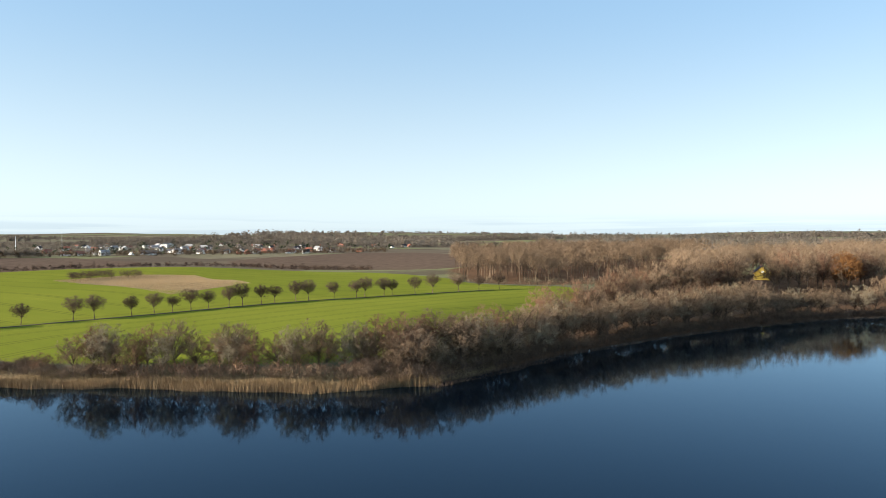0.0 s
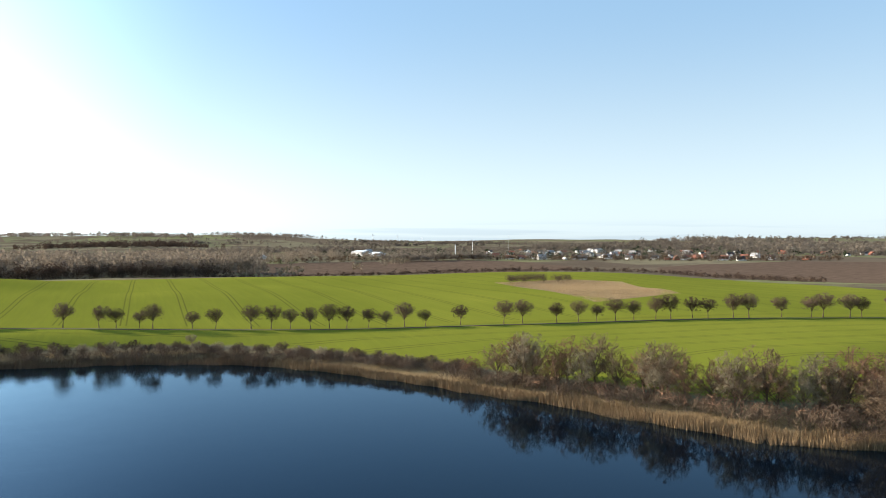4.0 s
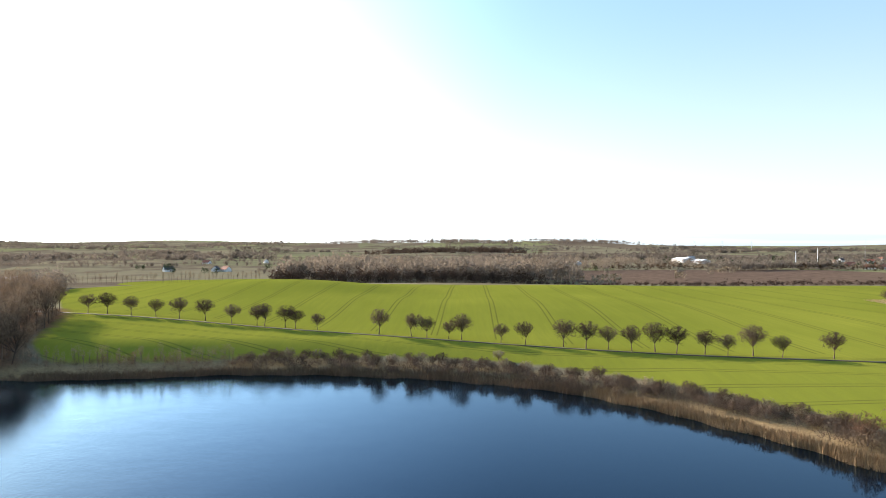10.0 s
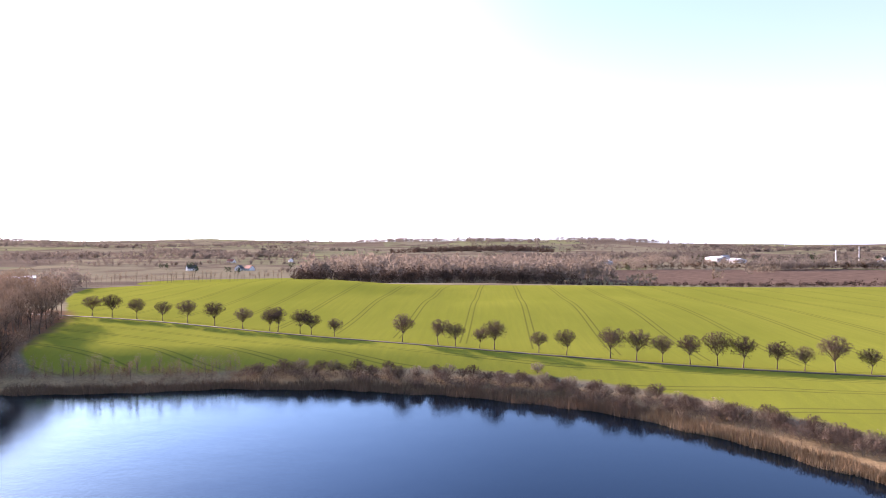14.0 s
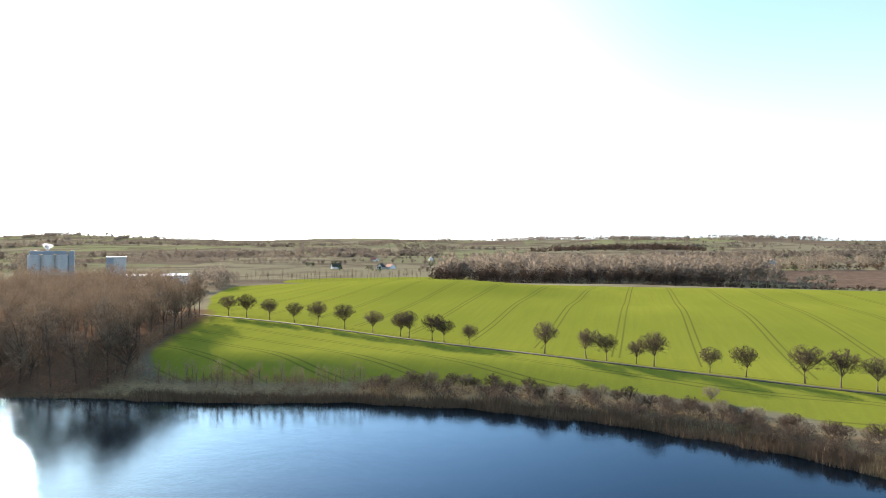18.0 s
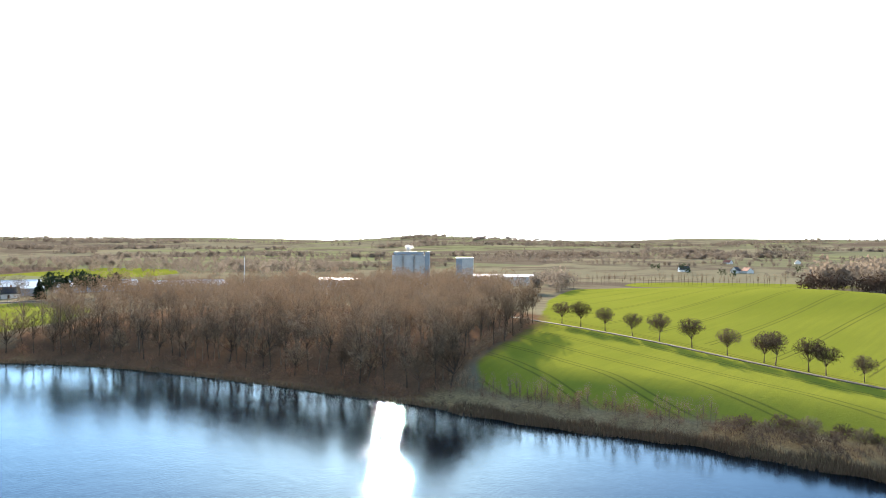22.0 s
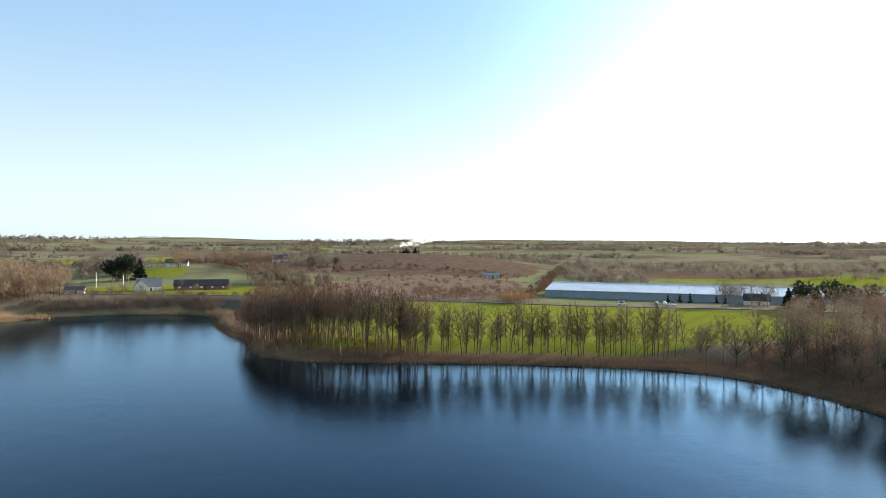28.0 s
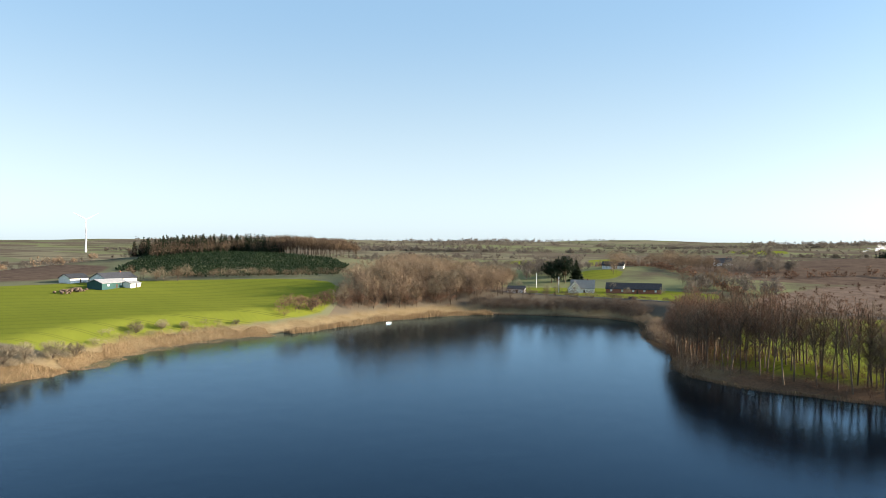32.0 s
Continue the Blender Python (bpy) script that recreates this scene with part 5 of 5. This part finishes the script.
def box(bm, x0, x1, y0, y1, z0, z1):
    v = [bm.verts.new(c) for c in ((x0, y0, z0), (x1, y0, z0), (x1, y1, z0), (x0, y1, z0), (x0, y0, z1), (x1, y0, z1), (x1, y1, z1), (x0, y1, z1))]
    for f in ((3, 2, 1, 0), (4, 5, 6, 7), (0, 1, 5, 4), (1, 2, 6, 5), (2, 3, 7, 6), (3, 0, 4, 7)):
        bm.faces.new([v[i] for i in f])
    return bm


def block(*size):
    return box(bmesh.new(), *size)


def prism(profile, x0, x1):
    """A shape with the given outline in y and z, drawn out along x."""
    bm = bmesh.new()
    a = [bm.verts.new((x0, y, z)) for y, z in profile]
    b = [bm.verts.new((x1, y, z)) for y, z in profile]
    n = len(profile)
    bm.faces.new(a[::-1])
    bm.faces.new(b)
    for i in range(n):
        bm.faces.new((a[i], a[(i + 1) % n], b[(i + 1) % n], b[i]))
    bmesh.ops.recalc_face_normals(bm, faces=bm.faces[:])
    return bm


def drum(r0, r1, z0, z1, sides=20):
    bm = bmesh.new()
    bmesh.ops.create_cone(bm, cap_ends=True, segments=sides, radius1=r0, radius2=r1, depth=z1 - z0, matrix=Matrix.Translation((0, 0, (z0 + z1) / 2)))
    return bm


def house(name, x, y, turn, long, wide, high, rise, wall_mat, roof_mat, label, category="house", group="", windows=3, chimney=True, gable_windows=True, door=True, z=None):
    t = empty(name, pose(x, y, (on_land(x, y) - 0.15) if z is None else z, 0, 0, turn), label, category, group)
    h, w = long / 2, wide / 2
    part("wall", prism([(-w, -0.6), (w, -0.6), (w, high), (0, high + rise), (-w, high)], -h, h), wall_mat, t)
    s = rise / w
    for sg in (-1, 1):
        e = w + 0.5
        part("roof", prism([(0, high + rise + 0.02), (sg * e, high - 0.5 * s + 0.02), (sg * e, high - 0.5 * s + 0.24), (0, high + rise + 0.26)], -h - 0.4, h + 0.4), roof_mat, t)
    if chimney:
        part("chimney", block(h * 0.4 - 0.35, h * 0.4 + 0.35, -0.35, 0.35, high + rise * 0.7, high + rise + 1.0), BRICK_WALL, t)
    for sg in (-1, 1):
        for i in range(windows):
            cx = -h + long * (i + 0.5) / windows
            fr = part("window", block(cx - 0.6, cx + 0.6, sg * w - 0.04, sg * w + 0.05, high * 0.4, high * 0.4 + 1.2), FRAME, t)
            part("pane", block(cx - 0.48, cx + 0.48, sg * w - 0.02, sg * w + 0.075, high * 0.4 + 0.12, high * 0.4 + 1.08), GLASS, fr)
        if gable_windows:
            fr = part("window", block(sg * h - 0.04, sg * h + 0.05, -0.6, 0.6, high * 0.95, high * 0.95 + 1.1), FRAME, t)
            part("pane", block(sg * h - 0.02, sg * h + 0.075, -0.48, 0.48, high * 0.95 + 0.12, high * 0.95 + 0.98), GLASS, fr)
    if door:
        part("door", block(-0.5 + h * 0.15, 0.5 + h * 0.15, -w - 0.06, -w + 0.02, 0, 2.05), WOOD_DARK, t)
    return t


# town beyond the ploughed land
kinds = [house("town_house", 1143, 1110, 20, 13, 9, 3.0, 4.2, BRICK_WALL, RED_ROOF, "red-roofed brick house at the edge of the town", "house", "houses of the town"),
         house("town_house", 825, 1495, 65, 12, 8, 3.2, 3.8, WHITE_WALL, DARK_ROOF, "white house with a dark roof in the town", "house", "houses of the town"),
         house("town_house", 919, 1519, 110, 14, 8, 3.0, 3.6, WHITE_WALL, RED_ROOF, "white house with a red roof in the town", "house", "houses of the town"),
         house("town_house", 846, 1264, 10, 15, 9, 5.0, 3.5, WHITE_WALL, GREY_ROOF, "tall white house with a grey roof in the town", "house", "houses of the town")]
TOWN = [(1174, 1056, 1), (1207, 1032, 0), (1251, 1007, 0), (1381, 1008, 0), (1317, 910, 1), (1465, 958, 0), (934, 820, 0), (962, 791, 1), (979, 738, 0), (827, 1325, 3), (903, 1396, 1), (892, 1283, 2), (1032, 1361, 2), (925, 1178, 1), (1007, 1236, 3), (1011, 1175, 1), (1169, 1318, 2), (1113, 1198, 1), (1102, 1134, 0)]
TOWN += [(892, 1440, 1), (1049, 1598, 2), (1041, 1387, 3), (1234, 1375, 1), (1157, 1173, 2), (1142, 1036, 1), (1340, 1087, 0), (1440, 959, 1), (82, 1182, 1), (118, 1258, 2), (158, 1342, 3), (-135, 1162, 1), (-107, 1072, 2), (-4, 1253, 0), (-342, 1287, 1), (-428, 1220, 2), (760, 1380, 1), (700, 1290, 2)]
rng = random.Random(77)
for i in range(52):
    u, d = rng.random(), rng.random() ** 1.5
    TOWN.append((560 + 330 * u + 250 * d + rng.uniform(-20, 20), 1010 - 290 * u + 330 * d + rng.uniform(-20, 20), rng.choice((0, 1, 1, 1, 3, 2))))
TOWN += [(-363, 896, 1), (-309, 917, 1), (-297, 921, 2), (-229, 941, 1), (-112, 963, 3), (-96, 964, 1), (-160, 1010, 2), (40, 990, 1), (70, 1010, 3)]
for i, (x, y, n) in enumerate(TOWN):
    copy_thing(kinds[n], pose(x, y, on_land(x, y) - 0.1, 0, 0, (i * 47) % 180))
for i, (x, y) in enumerate(((627, 983), (671, 956), (689, 949))):
    house("shed", x, y, 60 + i * 20, 9, 5, 2.4, 1.0, WHITE_WALL, WHITE_WALL, "low white shed at the field edge by the town", "shed", "sheds by the town", 0, False, False, False)

# works and halls of the town
for x, y, a, l, w, h, roof, lab in ((442, 1346, 100, 46, 26, 7, HALL_ROOF, "pale factory hall with a bluish roof"), (456, 1290, 95, 34, 20, 5, HALL_ROOF, "low pale factory hall"), (470, 1390, 10, 14, 12, 9, GREY_ROOF, "white factory tower block"), (-20, 1059, 80, 26, 12, 4, HALL_ROOF, "low pale hall among valley trees"), (209, 1168, 80, 40, 14, 4, HALL_ROOF, "long low white hall in the valley"), (1000, 1300, 70, 40, 16, 8, DARK_ROOF, "large dark-roofed building in the town")):
    house("factory_hall", x, y, a, l, w, h, 3.4, CONCRETE, roof, lab, "hall", "halls of the town", 5, False, False)


def stack(name, x, y, high, r, label, category, mat, z=None):
    t = empty(name, pose(x, y, on_land(x, y) - 0.5 if z is None else z), label, category)
    part("shaft", drum(r, r * 0.7, 0, high, 14), mat, t)
    part("foot", drum(r * 1.6, r * 1.4, -0.5, 1.2, 14), CONCRETE, t)
    part("cap", drum(r * 0.85, r * 0.85, high - 0.8, high + 0.3, 14), STEEL, t)
    return t


stack("chimney", 644, 1325, 22, 1.3, "tall white factory chimney above bare trees", "chimney", POLE_WHITE)
stack("chimney", 686, 1327, 28, 0.8, "slim white chimney above bare trees", "chimney", POLE_WHITE)
stack("radio_mast", 857, 1468, 44, 0.35, "thin grey radio mast behind the town", "mast", STEEL)


def turbine(x, y, hub, blade, turn, label, spin=60):
    t = empty("wind_turbine", pose(x, y, on_land(x, y) - 0.5, 0, 0, turn), label, "wind turbine", "wind turbines")
    part("tower", drum(hub * 0.032, hub * 0.018, 0, hub, 16), POLE_WHITE, t)
    part("nacelle", block(-hub * 0.02, hub * 0.02, -hub * 0.035, hub * 0.05, hub - hub * 0.015, hub + hub * 0.025), POLE_WHITE, t)
    part("hub", block(-hub * 0.015, hub * 0.015, -hub * 0.055, -hub * 0.034, hub - hub * 0.012, hub + hub * 0.02), POLE_WHITE, t)
    for i in range(3):
        a = radians(spin + 120 * i)
        d, n = Vector((math.sin(a), 0, math.cos(a))), Vector((math.cos(a), 0, -math.sin(a)))
        bm = bmesh.new()
        rings = []
        for s, wd, th in ((0.0, 0.02, 0.02), (0.18, 0.06, 0.025), (0.6, 0.038, 0.014), (1.0, 0.008, 0.004)):
            c = Vector((0, -hub * 0.045, hub)) + d * blade * s
            rings.append([bm.verts.new(c + n * blade * wd * sx + Vector((0, blade * th * sy, 0))) for sx, sy in ((-0.6, 0), (0, 0.5), (1.0, 0), (0, -0.5))])
        for r0, r1 in zip(rings, rings[1:]):
            for j in range(4):
                bm.faces.new((r0[j], r0[(j + 1) % 4], r1[(j + 1) % 4], r1[j]))
        part("blade", bm, POLE_WHITE, t)
    return t


turbine(-668, -1817, 84, 34, 160, "white three-bladed wind turbine on the skyline")
for i, (x, y) in enumerate(((1294, 3757), (1424, 3710), (1633, 3841))):
    turbine(x, y, 36, 16, 200, "far white wind turbine on the horizon", 20 + 35 * i)

# ---- east: yellow house and long roof among the trees ----
house("yellow_house", 404, 7, 12, 11, 8, 4.0, 3.4, YELLOW_WALL, DARK_ROOF, "yellow house with a sunlit gable among bare trees", "house", "", 4, z=on_land(404, 7) + 0.2)
house("long_house", 529, 56, 95, 40, 11, 4.5, 2.2, WHITE_WALL, GREY_ROOF, "long low house with a pale roof in the wood", "house", "", 8, False)

# ---- west: farmsteads, hall, works ----
house("farmhouse", -429, -156, 122, 14, 9, 3.0, 4.6, WHITE_WALL, THATCH, "white farmhouse with a steep grey roof", "house", "", 4)
house("farmhouse_wing", -423, -158, 35, 10, 7.5, 2.8, 4.4, WHITE_WALL, THATCH, "white gabled wing of the farmhouse", "house", "", 2, False)
house("farm_barn", -446, -131, 118, 32, 10, 2.8, 3.2, BRICK_WALL, DARK_ROOF, "long dark-roofed brick barn beside the farmhouse", "barn", "", 5, False)
house("cottage", -392, -178, 120, 10, 6, 2.5, 1.6, WHITE_WALL, DARK_ROOF, "small white cottage with a dark roof by the road", "house", "", 3, False)
house("white_house", -567, -220, 115, 17, 8, 2.8, 2.8, WHITE_WALL, DARK_ROOF, "white house with a dark roof above the ploughed field", "house", "", 4)
house("white_house", -720, -196, 125, 15, 9, 3.0, 4.0, WHITE_WALL, DARK_ROOF, "white house with a steep dark roof by bare trees", "house", "", 3)
house("outbuilding", -640, 30, 100, 14, 7, 2.6, 1.6, CONCRETE, GREY_ROOF, "grey outbuilding beyond the heath", "shed", "", 2, False)
house("road_house", -422, 190, 80, 12, 8, 2.8, 3.0, WHITE_WALL, DARK_ROOF, "white house with a dark roof beside the hall", "house", "", 4)


def hall(name, x, y, turn, long, wide, high, rise, label, bays):
    t = empty(name, pose(x, y, on_land(x, y) - 0.2, 0, 0, turn), label, "hall", "long halls by the road")
    h, w = long / 2, wide / 2
    part("wall", prism([(-w, -0.8), (w, -0.8), (w, high), (0, high + rise), (-w, high)], -h, h), HALL_WALL, t)
    step = long / bays
    for i in range(bays):
        for sg in (-1, 1):
            part("roof_panel", prism([(0, high + rise + 0.05), (sg * (w + 0.6), high + 0.02), (sg * (w + 0.6), high + 0.25), (0, high + rise + 0.28)], -h + i * step + 0.06, -h + (i + 1) * step - 0.06), HALL_ROOF, t)
    part("ridge", block(-h, h, -0.4, 0.4, high + rise + 0.2, high + rise + 0.55), HALL_ROOF, t)
    for i in range(bays // 2):
        part("gate", block(-h + (2 * i + 0.7) * step, -h + (2 * i + 1.3) * step, w - 0.05, w + 0.12, 0, 3.4) if i % 2 else block(-h + (2 * i + 0.8) * step, -h + (2 * i + 1.2) * step, -w - 0.12, -w + 0.05, 0, 3.4), GREY_ROOF, t)
    return t


hall("long_hall", -460, 150, 77.5, 132, 36, 4.2, 3.6, "very long hall with a pale blue sheet roof", 16)
hall("long_hall", -450, 246, 77.5, 46, 26, 3.6, 2.8, "second hall with a pale blue roof behind conifers", 6)
hall("greenhouse", -432, 296, 77.5, 44, 20, 3.4, 2.6, "bright-roofed low hall behind the forest", 6)

for i, (x, y, s) in enumerate(((-398, 204, 0.95), (-396, 210, 0.8), (-392, 216, 1.0), (-394, 224, 0.85), (-390, 232, 0.9), (-401, 199, 0.7), (-478, -204, 1.15), (-484, -210, 1.0), (-472, -212, 0.95), (-490, -203, 0.9), (-463, -200, 0.6))):
    plant("conifer", CONIFER if i % 4 == 1 else PINE, i, x, y, "dark green conifer beside the farm and hall", "tree", "dark conifers", s * (1.3 if y < 0 else 1.15), squash=1.25)
for i, (x, y) in enumerate(((-434, 148), (-433, 154), (-432, 159), (-430, 172), (-429, 176))):
    plant("small_spruce", SPRUCE_SMALL, i, x, y, "small dark spruce before the long hall", "tree", "small spruces", 0.9 + 0.1 * (i % 3))
wood("far_conifers", [conifer_parts(360 + i, 15, 9, 7, 6) for i in range(2)], scatter([(-960, -110), (-985, -100), (-1000, -130), (-970, -140)], 18, 75), 75, "clump of dark conifers beyond the ploughed land", "woodland", [BARK, NEEDLE], 0.8, 1.3)


def silo(x, y, count, r, high, turn, label):
    t = empty("grain_silo", pose(x, y, on_land(x, y), 0, 0, turn), label, "silo", "tall silos")
    for i in range(count):
        bm = drum(r, r, -0.5, high, 22)
        bmesh.ops.translate(bm, verts=bm.verts, vec=((i - (count - 1) / 2) * r * 2.02, 0, 0))
        part("cylinder", bm, CONCRETE, t)
        bm = drum(r * 0.96, r * 0.25, high, high + r * 0.22, 22)
        bmesh.ops.translate(bm, verts=bm.verts, vec=((i - (count - 1) / 2) * r * 2.02, 0, 0))
        part("roof", bm, GREY_ROOF, t)
    part("gantry", block(-count * r * 0.9, count * r * 0.9, -1.2, 1.2, high + r * 0.18, high + r * 0.18 + 1.8), HALL_WALL, t)
    part("stair_tower", block(count * r + 0.1, count * r + 3.0, -1.6, 1.6, -0.5, high + 2.5), HALL_WALL, t)
    return t


silo(-344, 406, 3, 3.7, 22.5, 38, "group of tall pale concrete silos in the sun glare")
t = empty("feed_tower", pose(-310, 424, on_land(-310, 424), 0, 0, 38), "tall grey industrial tower beside the silos", "tower")
part("body", block(-5.5, 5.5, -5, 5, -0.5, 20), CONCRETE, t)
part("band", block(-5.56, -1.5, -5.06, 5.06, 0, 20.3), HALL_WALL, t)
part("parapet", block(-5.8, 5.8, -5.3, 5.3, 20, 20.7), STEEL, t)
house("works_hall", -334, 496, 38, 46, 18, 7.0, 1.2, CONCRETE, HALL_ROOF, "pale works hall beside the tower", "hall", "", 6, False, False)
house("works_hall", -375, 372, 38, 26, 16, 6.5, 1.2, CONCRETE, HALL_ROOF, "low works hall beside the silos", "hall", "", 5, False, False)
stack("lamp_mast", -400, 316, 22, 0.28, "tall pale mast rising above the forest", "mast", POLE_WHITE)


def pole(x, y, high, label):
    t = empty("utility_pole", pose(x, y, on_land(x, y) - 0.4), label, "pole", "utility poles")
    part("shaft", drum(0.22, 0.15, 0, high, 10), POLE_WHITE, t)
    part("cap", drum(0.2, 0.2, high, high + 0.12, 10), STEEL, t)
    return t


pole(-437, -198, 10, "white pole in the farm meadow")
pole(-418, -166, 10, "white pole beside the farmhouse")


def car(x, y, turn, paint, label, van=False):
    t = empty("car", pose(x, y, on_land(x, y) + 0.25, 0, 0, turn), label, "car", "cars by the long hall")
    top = 2.1 if van else 1.45
    part("body", prism([(-0.9, 0.3), (0.9, 0.3), (0.92, 0.75), (0.8, 0.95), (-0.8, 0.95), (-0.92, 0.75)], -2.2, 2.2), paint, t)
    part("cabin", prism([(-0.8, 0.93), (0.8, 0.93), (0.62, top), (-0.62, top)], -1.9 if van else -1.5, 1.3 if van else 0.9), paint, t)
    part("windscreen", prism([(-0.7, 1.0), (0.7, 1.0), (0.56, top - 0.12), (-0.56, top - 0.12)], 0.85 if not van else 1.25, 0.95 if not van else 1.36), GLASS, t)
    for sg in (-1, 1):
        part("side_window", block(-1.2, 0.7, sg * 0.74 - 0.03, sg * 0.74 + 0.03, 1.0, top - 0.2), GLASS, t)
        for wx in (-1.35, 1.35):
            bm = bmesh.new()
            bmesh.ops.create_cone(bm, cap_ends=True, segments=14, radius1=0.32, radius2=0.32, depth=0.22, matrix=Matrix.Translation((wx, sg * 0.82, 0.32)) @ Matrix.Rotation(math.pi / 2, 4, "X"))
            part("wheel", bm, DARK_ROOF, t)
    return t


for i, (x, y, m, van) in enumerate(((-409, 122, WHITE_WALL, True), (-407, 146, WHITE_WALL, False), (-418, 140, STEEL, False), (-417, 144, WHITE_WALL, False), (-416, 148, DARK_ROOF, False), (-405, -108, DARK_ROOF, False))):
    car(x, y, 80 if i < 2 else (170 if i < 5 else 110), m, ("white van on the road before the hall", "white car on the road", "grey car parked before the hall", "white car parked before the hall", "dark car parked before the hall", "dark car on the country road")[i], van)

# ---- south-west: barn, spoil heap, boat ----
house("farm_shed", -199, -297, 205, 17, 10, 2.8, 1.7, GREEN_WALL, GREY_ROOF, "green sheet-metal barn with a grey roof", "barn", "farm buildings on the hill", 2, False, False)
house("farm_stable", -207, -311, 205, 22, 11, 2.8, 2.8, WHITE_WALL, DARK_ROOF, "white stable with a dark roof and vents", "barn", "farm buildings on the hill", 4, True, False)
house("farm_annex", -210, -294, 205, 7, 6, 2.2, 0.9, WHITE_WALL, GREY_ROOF, "low white annex with broad doors", "barn", "farm buildings on the hill", 1, False, False)
house("farm_shed", -190, -322, 205, 12, 8, 2.6, 2.0, WHITE_WALL, DARK_ROOF, "white shed with a dark roof behind the barn", "barn", "farm buildings on the hill", 2, False, False)
rng = np.random.default_rng(81)
bm = bmesh.new()
for i in range(60):
    g = rng.normal(0, 1, 2)
    m = Matrix.Translation((g[0] * 4.5, g[1] * 2.0, max(0.1, 1.5 - abs(g[0]) * 0.4 - abs(g[1]) * 0.4))) @ Euler(rng.uniform(0, 3, 3)).to_matrix().to_4x4() @ Matrix.Diagonal((*rng.uniform(0.4, 1.3, 3), 1))
    bmesh.ops.create_icosphere(bm, subdivisions=1, radius=0.9, matrix=m)
me = bpy.data.meshes.new("spoil_heap")
bm.to_mesh(me)
me.materials.append(RUBBLE)
heap = tagged(new("spoil_heap", me), "heap of brown rubble and brushwood in the field", "heap", kind="stuff")
heap.matrix_world = pose(-180, -291, on_land(-180, -291) - 0.2, 0, 0, 25)
for i, (x, y) in enumerate(((-228, -305), (-233, -312), (-238, -300), (-226, -318), (-222, -326), (-246, -306))):
    plant("farm_tree", (BROAD_T, BROAD_PALE)[i % 2], i, x, y, "bare round tree beside the barn", "tree", "trees by the barn", 0.55 + 0.1 * (i % 3))

boat = empty("rowing_boat", pose(-276, -159, 0.0, 0, 0, 25), "small white rowing boat moored off the reeds", "boat")
bm = bmesh.new()
rings = []
for s, w, k0 in ((-2.1, 0.55, 0.0), (-1.0, 0.75, -0.05), (0.4, 0.72, -0.05), (1.5, 0.45, 0.02), (2.3, 0.05, 0.15)):
    rings.append([bm.verts.new(c) for c in ((s, -w, 0.55 + k0), (s, -w * 0.75, 0.0), (s, 0, -0.18), (s, w * 0.75, 0.0), (s, w, 0.55 + k0), (s, w * 0.85, 0.5 + k0), (s, 0, 0.02), (s, -w * 0.85, 0.5 + k0))])
for r0, r1 in zip(rings, rings[1:]):
    for j in range(8):
        bm.faces.new((r0[j], r0[(j + 1) % 8], r1[(j + 1) % 8], r1[j]))
bm.faces.new(rings[0][::-1])
bm.faces.new(rings[-1])
part("hull", bm, POLE_WHITE, boat)
for sx in (-1.1, 0.5):
    part("thwart", block(sx - 0.15, sx + 0.15, -0.6, 0.6, 0.3, 0.36), WOOD_DARK, boat)

# ---- white smoke drifting from a far fire, and steam over the works ----
k = Nodes("white_smoke")
clear, white, through_it = (k.n.new(n) for n in ("ShaderNodeBsdfTransparent", "ShaderNodeBsdfTranslucent", "ShaderNodeMixShader"))
white.inputs["Color"].default_value = (0.9, 0.91, 0.93, 1)
k.l.new(k.math("MULTIPLY", k.noise(0.15, 3), 0.3), through_it.inputs[0])
k.l.new(clear.outputs[0], through_it.inputs[1])
k.l.new(white.outputs[0], through_it.inputs[2])
k.l.new(through_it.outputs[0], k.n["Material Output"].inputs["Surface"])
k.n.remove(k.b)
SMOKE = k.m


def smoke(name, x, y, z, long, high, way, count, seed, label):
    rng = np.random.default_rng(seed)
    bm = bmesh.new()
    for i in range(count):
        g = rng.random()
        r = high * (0.1 + 0.24 * g) * rng.uniform(0.5, 1.1)
        c = Vector((math.cos(way) * long * g + rng.normal() * r * 0.5, math.sin(way) * long * g + rng.normal() * r * 0.5, high * (0.15 + 0.7 * g) + rng.normal() * r * 0.5))
        bmesh.ops.create_icosphere(bm, subdivisions=2, radius=r * 0.8, matrix=Matrix.Translation(c) @ Matrix.Diagonal((1.3, 1.3, 0.8, 1)))
    for vert in bm.verts:
        vert.co += Vector(noise.noise_vector(vert.co * 0.12)) * high * 0.12
    me = bpy.data.meshes.new(name)
    bm.to_mesh(me)
    me.materials.append(SMOKE)
    ob = tagged(new(name, me), label, "smoke", kind="stuff")
    ob.location = (x, y, z)
    return ob


smoke("smoke_plume", -1000, -150, on_land(-1000, -150) + 20, 95, 16, 0.9, 34, 91, "white smoke drifting over the far fields")
smoke("steam_plume", -350, 412, on_land(-350, 412) + 24, 14, 6, 2.4, 26, 92, "white steam above the silos")
